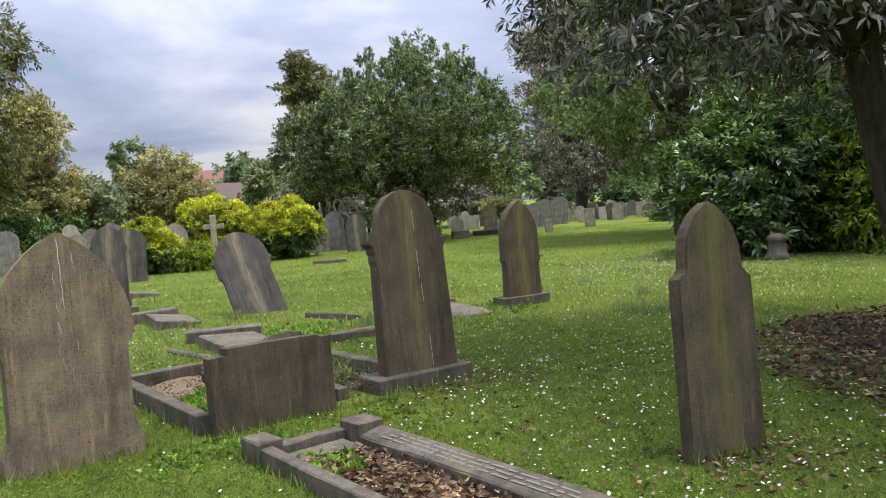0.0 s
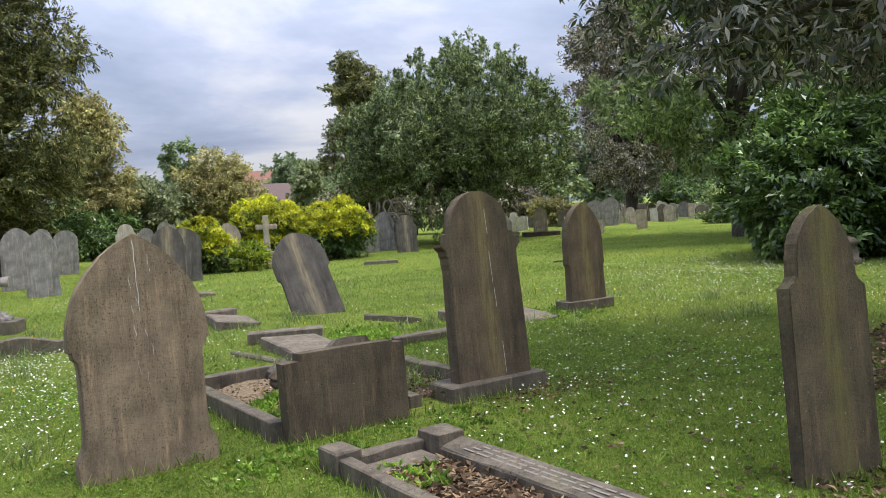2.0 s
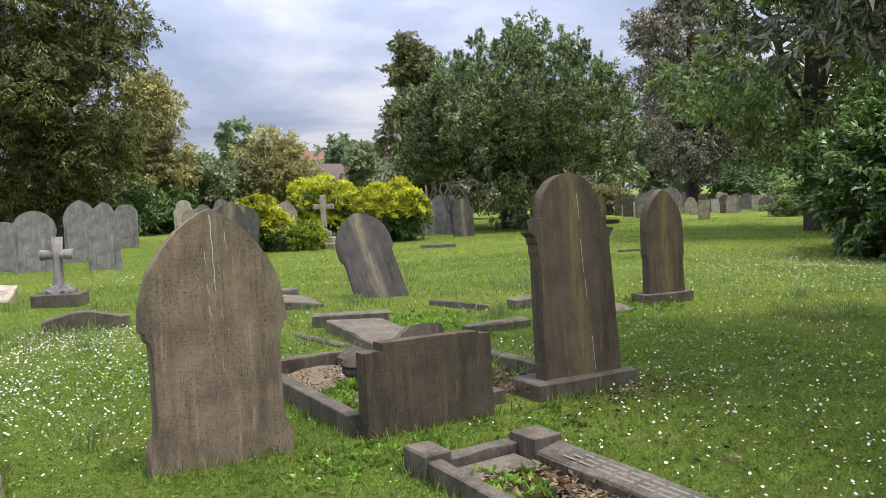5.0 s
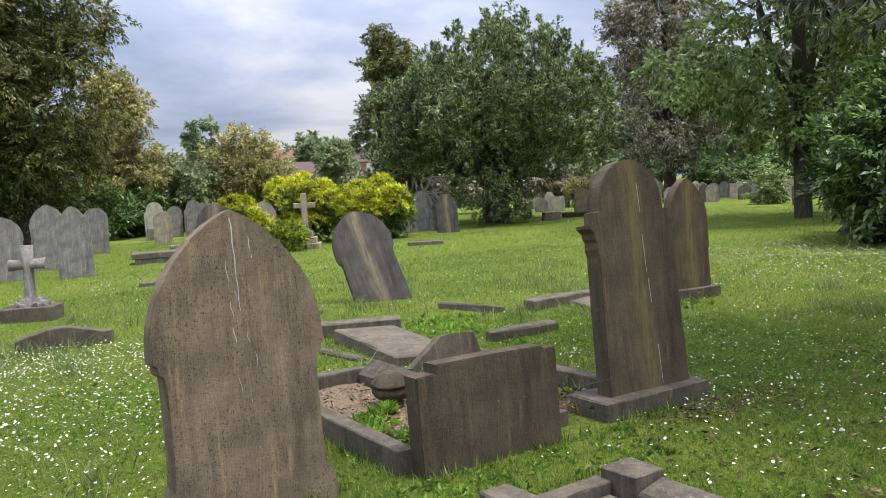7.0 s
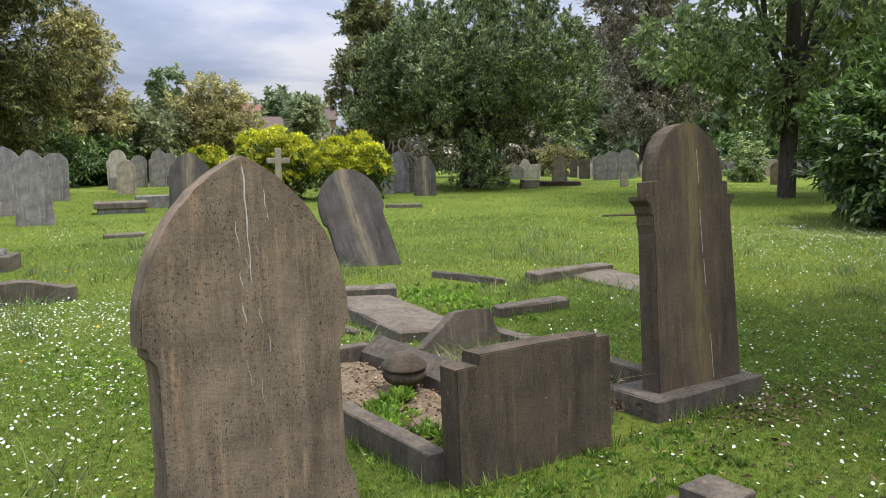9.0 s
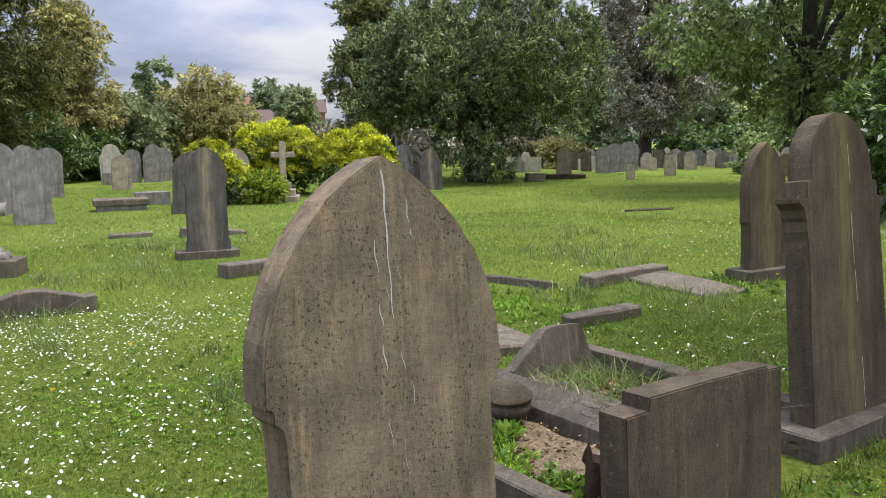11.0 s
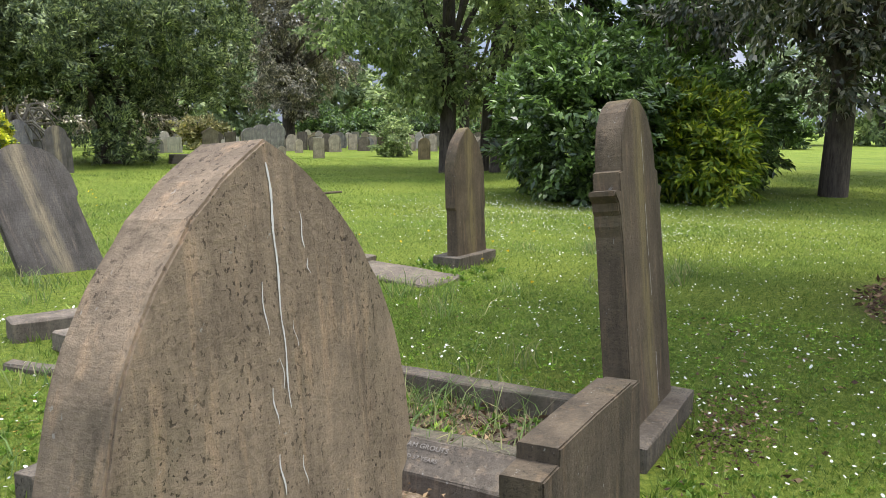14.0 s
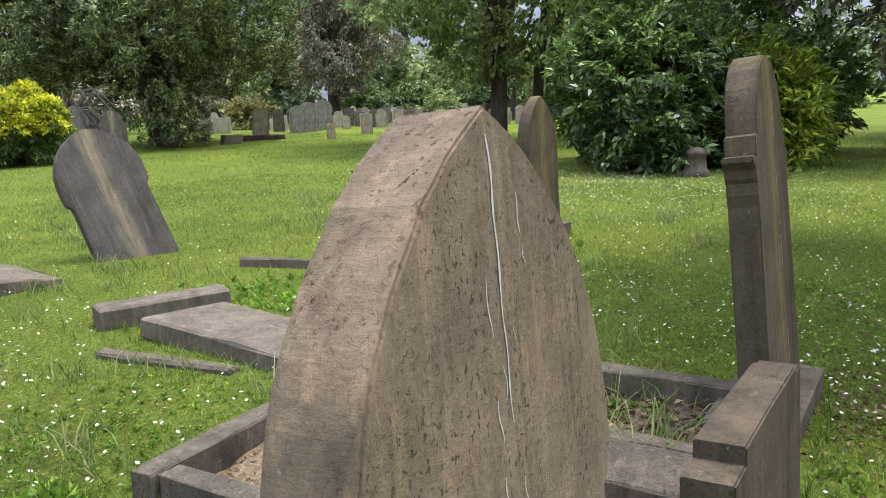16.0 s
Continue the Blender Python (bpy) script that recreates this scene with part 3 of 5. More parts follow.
def lettering(words, size, m, parent, depth=0.0012):
    """Raised letters as a mesh under parent."""
    cu = bpy.data.curves.new("lettering", "FONT")
    cu.body, cu.size, cu.align_x, cu.extrude, cu.resolution_u = words, size, "CENTER", depth, 3
    tmp = new("lettering", cu)
    me = bpy.data.meshes.new_from_object(tmp)
    bpy.data.objects.remove(tmp)
    me.materials.clear()
    me.materials.append(M_LETTER)
    ob = new("lettering", me)
    ob.parent = parent
    ob.matrix_local = m
    ob["label"] = "worn raised lead lettering"


tilt_k = math.degrees(math.atan2(0.10, 0.145))
for words, size, x, y in (("OF WILLIAM GROUTS", 0.034, 2.795, 6.12), ("AGED 57 YEARS", 0.028, 2.750, 6.08)):
    z = 0.115 + (x - 2.70) * 0.10 / 0.145 + 0.006
    c, s = math.cos(radians(tilt_k)), math.sin(radians(tilt_k))
    lettering(words, size, Matrix(((0, c, -s, x), (-1, 0, 0, y), (0, s, c, z), (0, 0, 0, 1))), insc)

# gabled broken stone standing in the second grave
OUT_GAB = [(0.36, -0.04), (0.36, 0.10), (0.34, 0.13), (0.30, 0.15), (0.28, 0.22), (0.27, 0.27), (0.24, 0.325), (0.04, 0.345), (0.0, 0.345)]
OUT_GAB_L = [(0.44, -0.04), (0.42, 0.04), (0.40, 0.10), (0.41, 0.14), (0.08, 0.34), (0.0, 0.345)]
gab = tagged(part("grave_marker", slab(OUT_GAB, 0.10, 0.006, 0.004, 61, OUT_GAB_L), M_KERB), "small broken gabled grave marker inside kerb", "grave marker")
gab.matrix_world = pose(3.38, 6.92, 0.03, -10, 0, 4)

# lidded urn
urn = empty("grave_urn", pose(2.56, 6.53, 0.05, 3, -4, 20) @ Matrix.Scale(0.9, 4), "dark squat stone grave urn with ringed lid", "urn")
part("bowl", lathe([(0.075, 0.0), (0.085, 0.02), (0.07, 0.045), (0.085, 0.06), (0.125, 0.075), (0.148, 0.105), (0.150, 0.135), (0.135, 0.155), (0.12, 0.165)]), M_DARK, urn)
part("lid", lathe([(0.12, 0.163), (0.152, 0.17), (0.155, 0.185), (0.132, 0.195), (0.128, 0.21), (0.108, 0.218), (0.104, 0.232), (0.078, 0.24), (0.07, 0.255), (0.03, 0.262)]), M_DARK, urn)

# rusted flower holder with torn rim
bm = bmesh.new()
seg = 16
rings = []
for r, z in ((0.04, 0.0), (0.045, 0.08), (0.055, 0.15), (0.075, 0.20)):
    rings.append([bm.verts.new((r * math.cos(2 * math.pi * i / seg), r * math.sin(2 * math.pi * i / seg), z + (0.035 * math.sin(i * 1.9) if z > 0.18 else 0))) for i in range(seg)])
for a, b in zip(rings, rings[1:]):
    for i in range(seg):
        bm.faces.new((a[i], a[(i + 1) % seg], b[(i + 1) % seg], b[i]))
bmesh.ops.solidify(bm, geom=list(bm.faces), thickness=0.006)
holder = tagged(part("flower_holder", bm, M_RUST), "rusted iron flower holder with a torn rim", "vase")
holder.matrix_world = pose(2.23, 5.62, 0.04, 6, 8, 0)

# grave in front, open at the foot
grave_k = empty("grave_kerb", pose(0, 0, 0), "stone grave kerb with square corner posts, leaf-strewn", "grave kerb")
part("corner_post", block(1.93, 2.10, 4.40, 4.64, -0.05, 0.145, 0.007, 0.004, 71), M_KERB, grave_k)
part("corner_post", block(2.56, 2.76, 4.275, 4.50, -0.05, 0.145, 0.007, 0.004, 72), M_KERB, grave_k)
part("kerb", block(2.10, 2.56, 4.42, 4.53, -0.05, 0.095, 0.007, 0.004, 73, 3), M_KERB, grave_k)
part("kerb", block(1.945, 2.03, 2.25, 4.40, -0.05, 0.115, 0.010, 0.004, 74, 6), M_KERB, grave_k)
side_k = part("inscribed_kerb", block(2.565, 2.745, 2.2, 4.275, -0.05, 0.115, 0.010, 0.004, 75, 6, 0.04), M_KERB, grave_k)
rk = random.Random(5)
for row in range(3):
    y = 4.10 - 0.05 * row
    bm = bmesh.new()
    while y > 2.5:
        ln = rk.uniform(0.05, 0.13)
        x = 2.625 + 0.035 * row
        z = 0.075 + (x - 2.565) * 0.04 / 0.18 + 0.003
        vs = [bm.verts.new((x + dx, y - dy, z + dx * 0.22)) for dx, dy in ((-0.006, 0), (0.006, 0), (0.006, ln), (-0.006, ln))]
        bm.faces.new(vs)
        y -= ln + 0.025
    part("worn_inscription", bm, M_LETTER, side_k, "illegible worn line of lettering")
fill("grave_soil", 2.02, 2.58, 2.25, 4.44, 0.02, M_EARTH, "leaf-strewn brown earth of a grave", 3)
flat = tagged(part("stone_slab", block(2.06, 2.52, 4.16, 4.40, 0.01, 0.045, 0.006, 0.004, 76), M_LEDGER), "flat broken slab lying in the grave", "slab")

# kerb strip beside the brown headstone and block by the tree
tagged(part("kerb_stone", block(-0.12, 0.02, 4.6, 6.25, -0.05, 0.05, 0.007, 0.005, 77, 5), M_KERB), "sunken weathered kerb stone in the grass", "kerb stone")
tagged(part("stone_block", block(4.43, 4.95, 1.38, 1.85, -0.05, 0.2, 0.007, 0.004, 78, 2), M_DARK), "dark low stone block at the edge of bare earth", "stone block")


# ---------------------------------------------------------------- ledgers and fallen stones behind
def lying(name, m, w, l, h, mat, label, seed, category="slab", bevel=0.015):
    ob = part(name, block(-w / 2, w / 2, -l / 2, l / 2, -0.06, h, bevel, 0.006, seed, 4), mat)
    ob.matrix_world = m
    return tagged(ob, label, category)


lying("stone_block", pose(3.86, 9.50, 0.0, 0, 0, -25), 0.92, 0.26, 0.15, M_LEDGER, "oblong stone block at the head of a ledger", 81, "stone block")
lying("ledger_slab", pose(3.66, 8.40, 0.02, 1.5, 4, -6), 0.68, 1.55, 0.085, M_LEDGER, "cracked flat ledger slab tilted in the grass", 82)
lying("kerb_stone", pose(3.10, 8.62, 0.0, 0, 0, 8), 0.10, 1.0, 0.05, M_KERB, "sunken kerb stone beside a ledger", 83, "kerb stone")
lying("stone_block", pose(6.62, 9.16, 0, 0, 0, 0), 1.25, 0.22, 0.13, M_LEDGER, "long stone block at the head of a ledger", 84, "stone block")
lying("ledger_slab", pose(6.80, 8.52, 0, 2, -2, -6), 0.62, 1.15, 0.05, M_LEDGER, "worn flat ledger slab half sunk in grass", 85)
lying("stone_fragment", pose(5.60, 9.82, 0, 0, 10, 15), 0.20, 0.95, 0.07, M_KERB, "tapering stone fragment lying in grass", 86, "stone fragment")
lying("kerb_stone", pose(4.93, 7.98, 0, 0, 0, -4), 0.82, 0.16, 0.10, M_KERB, "loose kerb stone lying in grass", 87, "kerb stone")
lying("stone_block", pose(3.80, 12.45, 0, 0, 0, 3), 0.98, 0.26, 0.16, M_LEDGER, "stone block at the head of a fallen coping", 88, "stone block")
lying("ledger_slab", pose(3.98, 11.75, 0, 0, 8, -10), 0.62, 1.1, 0.10, M_LEDGER, "tilted gabled coping slab in the grass", 89)
lying("kerb_stone", pose(4.9, 16.9, 0, 0, 6, -12), 1.1, 0.3, 0.12, M_LEDGER, "tilted low stone lying in grass", 90, "kerb stone")
lying("kerb_stone", pose(3.7, 17.6, 0, 0, 0, -10), 0.7, 0.25, 0.08, M_LEDGER, "low flat stone lying in grass", 91, "kerb stone")
lying("kerb_stone", pose(11.9, 20.8, 0, 0, 0, -25), 1.0, 0.28, 0.09, M_LEDGER, "low flat stone lying in grass", 92, "kerb stone")
lying("kerb_stone", pose(14.0, 14.7, 0, 0, 0, -20), 1.2, 0.10, 0.05, M_DARK, "thin edging stone sunk in the lawn", 93, "kerb stone")

# broken low wall-like stone among daisies
bm = block(-0.5, 0.5, 0, 0.2, -0.05, 0.2, 0.01, 0.004, 94, 0)
bmesh.ops.subdivide_edges(bm, edges=[e for e in bm.edges if e.calc_length() > 0.5], cuts=9)
for v in bm.verts:
    if v.co.z > 0.1:
        v.co.z += 0.05 * math.sin(6.0 * v.co.x + 1.9) + 0.015 * math.sin(31 * v.co.x)
broken = tagged(part("broken_kerb", bm, M_KERB), "broken dark kerb stone among daisies", "kerb stone")
broken.matrix_world = pose(1.17, 11.4, 0, 0, 0, -4)

# pale slab at the edge of the lawn
lying("stone_slab", pose(0.25, 15.9, 0.05, 12, 5, -12), 0.7, 0.9, 0.12, M_FARST, "pale tilted stone slab in the grass", 95)

# stone cross on rocks
crs = empty("stone_cross", pose(1.18, 14.55, 0, 0, 0, -25), "weathered stone cross on a rocky base", "cross")
part("plinth", block(-0.36, 0.36, -0.24, 0.24, -0.05, 0.2, 0.015, 0.006, 96, 2), M_KERB, crs)
bm = bmesh.new()
bmesh.ops.create_icosphere(bm, subdivisions=3, radius=1)
for v in bm.verts:
    q = v.co.copy()
    v.co = Vector((q.x * 0.25, q.y * 0.18, 0.19 + max(0, q.z) * 0.17)) * (0.95 + 0.25 * noise.noise(q * 2.4)) + Vector((0, 0, 0.05 * noise.noise(q * 4.1)))
part("rockwork", bm, M_GREY, crs)
part("cross_shaft", tube([(0, 0, 0.3), (0, 0, 0.7), (0, 0, 1.08)], [0.085, 0.072, 0.085], 8), M_GREY, crs)
part("cross_arm", tube([(-0.25, 0, 0.80), (0, 0, 0.80), (0.25, 0, 0.80)], [0.085, 0.065, 0.085], 8), M_GREY, crs)

# cross on steps by the golden bushes
crs2 = empty("stone_cross", pose(9.62, 23.9, 0, 0, 0, -30), "pale stone cross on three steps beside bushes", "cross")
for i, (w, z0, z1) in enumerate(((0.42, -0.05, 0.16), (0.32, 0.16, 0.34), (0.2, 0.34, 0.52))):
    part("step", block(-w, w, -w, w, z0, z1, 0.015, 0.004, 97 + i), M_FARST, crs2)
part("cross_shaft", block(-0.085, 0.085, -0.07, 0.07, 0.52, 1.66, 0.012, 0.003, 101), M_FARST, crs2)
part("cross_arm", block(-0.33, 0.33, -0.06, 0.06, 1.22, 1.38, 0.012, 0.003, 102), M_FARST, crs2)

# ---------------------------------------------------------------- further headstones
SHAPES = {
    "pointed": lambda w, h: [(w * 1.06, -0.05), (w * 1.06, 0.18), (w, 0.25), (w, 0.6 * h), (w * 1.04, 0.64 * h)] + arch(w * 1.04, 0.66 * h, h, 10),
    "round": lambda w, h: [(w, -0.05), (w, h - 0.95 * w)] + arch(w, h - 0.9 * w, h, 10),
    "shouldered": lambda w, h: [(w, -0.05), (w, 0.70 * h), (w * 0.9, 0.73 * h), (w * 0.78, 0.76 * h)] + arch(w * 0.76, 0.78 * h, h, 10),
    "gabled": lambda w, h: [(w, -0.05), (w, 0.8 * h), (w * 1.04, 0.81 * h), (w * 0.5, 0.93 * h), (0, h)],
    "square": lambda w, h: [(w, -0.05), (w, h), (0, h)],
}


def marker(x, y, w, h, shape, mat, label, rz=-12, lean=2, roll=0, seed=1, group="", th=0.13):
    ob = part("headstone", slab(SHAPES[shape](w / 2, h), th, 0.007, 0.004, seed), mat)
    ob.matrix_world = pose(x, y, 0, -lean, roll, rz)
    return tagged(ob, label, "headstone", group)


M1 = "grey weathered headstone standing in the grass"
marker(1.40, 22.35, 0.95, 1.5, "pointed", M_GREY, "broad grey pointed headstone on the lawn", -8, 3, 1, 1)
marker(0.85, 23.3, 0.8, 1.25, "round", M_GREY, "grey round headstone behind another", -8, 3, -2, 2)
marker(2.86, 21.5, 0.72, 1.62, "pointed", M_GREY, "tall grey pointed headstone streaked dark", -15, 3, -1, 3)
marker(2.75, 24.9, 0.85, 1.75, "pointed", M_GREY, "tall grey pointed headstone behind another", -12, 3, 0, 4)
marker(5.0, 31.2, 0.8, 1.6, "round", M_GREY, M1, -12, 2, 1, 5)
marker(4.1, 29.8, 0.8, 1.7, "shouldered", M_GREY, M1, -12, 2, -1, 6)
marker(9.1, 39.7, 0.95, 1.75, "shouldered", M_PALE, "pale clean headstone on a block base", -12, 1, -1, 7)
lying("stone_block", pose(9.15, 39.3, 0, 0, 0, -12), 1.1, 0.5, 0.55, M_GREY, "grey base block before a pale headstone", 8, "stone block")
marker(10.2, 40.5, 0.7, 1.5, "round", M_GREY, M1, -12, 2, 0, 9)
marker(11.0, 40.1, 0.9, 1.75, "shouldered", M_GREY, M1, -12, 2, 0, 10)
marker(11.9, 41.5, 0.8, 1.6, "pointed", M_GREY, M1, -12, 2, 0, 11)
marker(8.1, 34.5, 0.7, 1.3, "round", M_FARST, M1, -12, 2, 0, 12)
marker(11.9, 31.4, 0.95, 1.75, "pointed", M_FARST, "pale headstone half hidden between golden bushes", -20, 2, 0, 13)
marker(9.35, 26.6, 0.8, 1.5, "pointed", M_FARST, "grey headstone between golden bushes", -20, 2, 0, 14)
marker(6.3, 21.8, 0.95, 1.45, "pointed", M_LEAN, "dark pointed headstone beside golden bush", -20, 2, 3, 15)
marker(15.55, 25.0, 0.78, 1.38, "shouldered", M_LEAN, "dark headstone with pale streaks under the yew", -25, 3, -2, 16)
marker(14.9, 26.8, 0.85, 1.4, "round", M_GREY, "grey headstone in a group under the yew", -25, 3, 0, 17)
marker(16.0, 27.4, 0.8, 1.55, "pointed", M_GREY, "grey pointed headstone in a group under the yew", -25, 3, 0, 18)
marker(17.0, 28.0, 0.8, 1.3, "round", M_GREY, "grey headstone in a group under the yew", -25, 3, 0, 19)
marker(30.0, 30.2, 0.9, 1.3, "round", M_GREY, M1, -35, 2, 0, 20)
marker(30.9, 30.3, 0.95, 1.45, "round", M_GREY, M1, -35, 2, 0, 21)
marker(32.3, 30.7, 1.0, 1.55, "pointed", M_GREY, M1, -40, 2, 6, 22)
marker(25.15, 24.5, 0.32, 0.62, "round", M_FARST, "small pale rounded marker on the lawn", -35, 2, 0, 23)
marker(33.5, 30.0, 0.4, 0.7, "round", M_FARST, "small pale rounded marker on the lawn", -35, 2, 0, 24)
marker(30.9, 21.2, 0.55, 0.95, "round", M_BROWN, "small brown headstone on the far lawn", -40, 2, 0, 25)
marker(29.0, 25.5, 0.5, 0.9, "square", M_FARST, "small pale square marker on the lawn", -40, 2, 0, 26)

# monument on a slab, stacked stones, box ledger
mon = empty("grave_monument", pose(24.3, 27.4, 0, 0, 0, -38), "pale gabled monument on a dark raised slab", "monument")
part("base_slab", block(-0.85, 0.85, -0.5, 0.5, -0.05, 0.2, 0.02, 0.005, 1), M_DARK, mon)
part("tablet", slab([(0.32, 0.2), (0.30, 1.05), (0.35, 1.06), (0.34, 1.12), (0.0, 1.32)], 0.25, 0.012, 0.003, 2), M_FARST, mon)
for i in range(3):
    lying("stone_block", pose(21.5 + 0.03 * i, 26.3, 0.12 * i, 0, 0, -30 + 4 * i), 0.7, 0.45, 0.11, M_LEDGER, "low stacked stone in long grass", 110 + i, "stone block")
lying("box_ledger", pose(5.3, 24.2, 0, 0, 0, -12), 1.15, 0.9, 0.2, M_GREY, "low grey box ledger on the lawn", 113, "ledger")
lying("ledger_slab", pose(5.3, 24.2, 0.2, 0, 0, -12), 1.3, 1.0, 0.09, M_LEDGER, "slab resting on a low box ledger", 114)
lying("stone_block", pose(6.5, 25.6, 0, 0, 0, -12), 0.9, 0.5, 0.35, M_GREY, "low dark stone block beside bushes", 115, "stone block")
cippus = tagged(part("grave_marker", lathe([(0.24, -0.05), (0.24, 0.1), (0.2, 0.12), (0.17, 0.36), (0.2, 0.38), (0.19, 0.44), (0.12, 0.5), (0.05, 0.52)], 8), M_KERB), "small pale tapered stone marker before the laurels", "grave marker")
cippus.matrix_world = pose(14.65, 8.15, 0, 0, 3, 20)

# field of far graves
rng = random.Random(77)
shape_names = ["round", "pointed", "shouldered", "square", "gabled"]
protos = {}
for i in range(220):
    az = radians(rng.uniform(38.5, 63) if i < 205 else rng.uniform(63, 74))
    ds = rng.uniform(44, 80)
    s = rng.choice(shape_names)
    mat = rng.choice([M_FARST, M_FARST, M_PALE, M_GREY, M_KERB])
    key = (s, mat.name)
    m = pose(ds * math.sin(az), ds * math.cos(az), 0, rng.uniform(-5, 2), rng.uniform(-4, 4), -40 + rng.uniform(-12, 12))
    if key not in protos:
        ob = marker(0, 0, rng.uniform(0.5, 0.75), rng.uniform(0.7, 1.1), s, mat, "distant weathered headstone in a crowded field", group="field of far graves", seed=i)
        ob.matrix_world = m
        protos[key] = ob
    else:
        copy_thing(protos[key], m)

# ---------------------------------------------------------------- trees and bushes
# great yew
yew = empty("yew_tree", pose(0, 0, 0), "great dark green yew tree with upright sprays", "tree")
part("trunk", tube([(20.4, 28.6, -0.1), (20.5, 28.6, 1.0), (20.8, 28.7, 2.2), (21.0, 29, 4)], [0.6, 0.5, 0.42, 0.25], 12), M_BARK, yew)
limbs(yew, (20.7, 28.6, 0.3), [(22.6, 28.4, 3.6), (23.4, 29.5, 5), (18.4, 28.5, 3.6), (20, 27, 5), (21.5, 31, 5.5)], 0.24, 0.08, 4)
blobs = scatter_blobs(20.9, 28.9, 1.7, 6.6, 5.0, 56, 0.9, 12, 0.75)
rs = random.Random(14)
# upright boughs, side by side, that end in spires
for i in range(70):
    a, r = rs.uniform(0, 6.28), 4.9 * math.sqrt(rs.random())
    zt = 8.3 - 0.13 * r * r + rs.uniform(-0.7, 0.2)
    blobs.append((20.9 + r * math.cos(a), 28.9 + r * math.sin(a), zt - 1.5, 0.5, 0.5, rs.uniform(1.4, 1.9)))
spikes = []
for i in range(150):
    a, r = rs.uniform(0, 6.28), 5.0 * math.sqrt(rs.random())
    zt = 8.1 - 0.125 * r * r
    spikes.append((21.2 + r * math.cos(a), 28.8 + r * math.sin(a), zt + rs.uniform(-0.6, 0.2), 0.2, 0.2, rs.uniform(0.7, 1.2)))
crown(yew, spikes, 2200, 18, 0.085, 0.165, 0.05, L_YEW, 15, -0.9, 0.5, (1, 1, 1.8), 0.3, name="upright_sprays")
for i in range(26):
    a = rs.uniform(0, 6.28)
    blobs.append((20.9 + 5.0 * math.cos(a), 29 + 4.9 * math.sin(a), rs.uniform(2.2, 6.0), 0.9, 0.9, 0.3))
blobs += [(17.6, 29.8, 3.9, 1.5, 1.5, 1.4), (18.0, 29.6, 5.2, 1.2, 1.2, 1.3), (18.6, 27.0, 1.2, 1.4, 1.3, 1.0), (19.6, 26.8, 0.9, 1.1, 1.0, 0.9), (20.2, 26.9, 0.5, 0.7, 0.6, 0.6)]
crown(yew, blobs, 5600, 30, 0.125, 0.165, 0.055, L_YEW, 1, -0.5, 0.4, (1, 1, 1.6), 0.6)

# darker conifer behind the yew's shoulder
def tree(name, label, x, y, h, r, z0, blob_n, blob_r, clumps, per, spread, ln, wd, mat, seed, taper=0.8, trunk_r=0.25, droop=0.2, stretch=(1, 1, 1), lean=(0, 0), shell=0.5, group=""):
    root = empty(name, pose(x, y, 0), label, "tree", group)
    part("trunk", tube([(0, 0, -0.1), (0.05 + lean[0] * 0.3, lean[1] * 0.3, h * 0.25), (lean[0], lean[1], h * 0.55), (lean[0], lean[1], h * 0.85)], [trunk_r, trunk_r * 0.85, trunk_r * 0.6, trunk_r * 0.15], 10), M_BARK, root)
    rg = random.Random(seed)
    ends = []
    for i in range(6):
        a = 2 * math.pi * i / 6 + rg.random()
        ends.append((r * 0.6 * math.cos(a), r * 0.6 * math.sin(a), z0 + (h - z0) * rg.uniform(0.3, 0.7)))
    limbs(root, (lean[0] * 0.3, lean[1] * 0.3, max(0.4, h * 0.25)), ends, trunk_r * 0.4, trunk_r * 0.12, seed)
    crown(root, scatter_blobs(lean[0], lean[1], z0, h, r, blob_n, blob_r, seed, taper), clumps, per, spread, ln, wd, mat, seed, droop, shell, stretch)
    return root


tree("conifer", "dark conifer rising behind the yew", 20.0, 36.3, 10.0, 2.6, 1.0, 40, 0.8, 2400, 24, 0.15, 0.16, 0.055, L_CYPRESS, 21, 0.35, stretch=(1.4, 1.4, 0.5))
tree("cypress_tree", "tall dark cypress with ochre-tipped sprays", 3.2, 34.0, 19, 4.3, 1.0, 90, 1.15, 7000, 26, 0.2, 0.19, 0.055, L_CYPRESS, 31, 0.75, 0.5, 0.3, (1.6, 1.6, 0.5))
tree("cypress_tree", "tall dark cypress with ochre-tipped sprays", -3.8, 32.0, 18, 4.2, 0.8, 60, 1.4, 3400, 26, 0.2, 0.24, 0.06, L_CYPRESS, 32, 0.75, 0.5, 0.3, (1.6, 1.6, 0.5))
tree("cypress_tree", "smaller dark cypress at the edge of the lawn", -9.5, 31.0, 15, 4.0, 0.5, 40, 1.4, 1700, 24, 0.24, 0.26, 0.08, L_CYPRESS, 33, 0.8, 0.4, 0.3, (1.6, 1.6, 0.5))
tree("willow", "tall grey-green tree behind the cypress", 9.0, 47.0, 9.0, 2.6, 0.4, 34, 0.9, 1500, 24, 0.26, 0.22, 0.085, L_OLIVE, 34, 0.45, 0.3, 0.5)
tree("bush", "broad dark green bush at the lawn's far side", 12.5, 49.0, 4.6, 3.2, 0.2, 22, 1.1, 600, 24, 0.3, 0.3, 0.12, L_GREYGREEN, 35, 0.8, 0.2)
tree("bush", "broad olive-green bush in soft bloom", 17.0, 49.0, 6.2, 3.1, 0.2, 40, 0.9, 1900, 24, 0.24, 0.2, 0.08, L_OLIVE, 36, 0.65, 0.2)
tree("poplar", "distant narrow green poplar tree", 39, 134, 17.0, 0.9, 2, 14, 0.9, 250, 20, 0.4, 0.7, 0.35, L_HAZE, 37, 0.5)
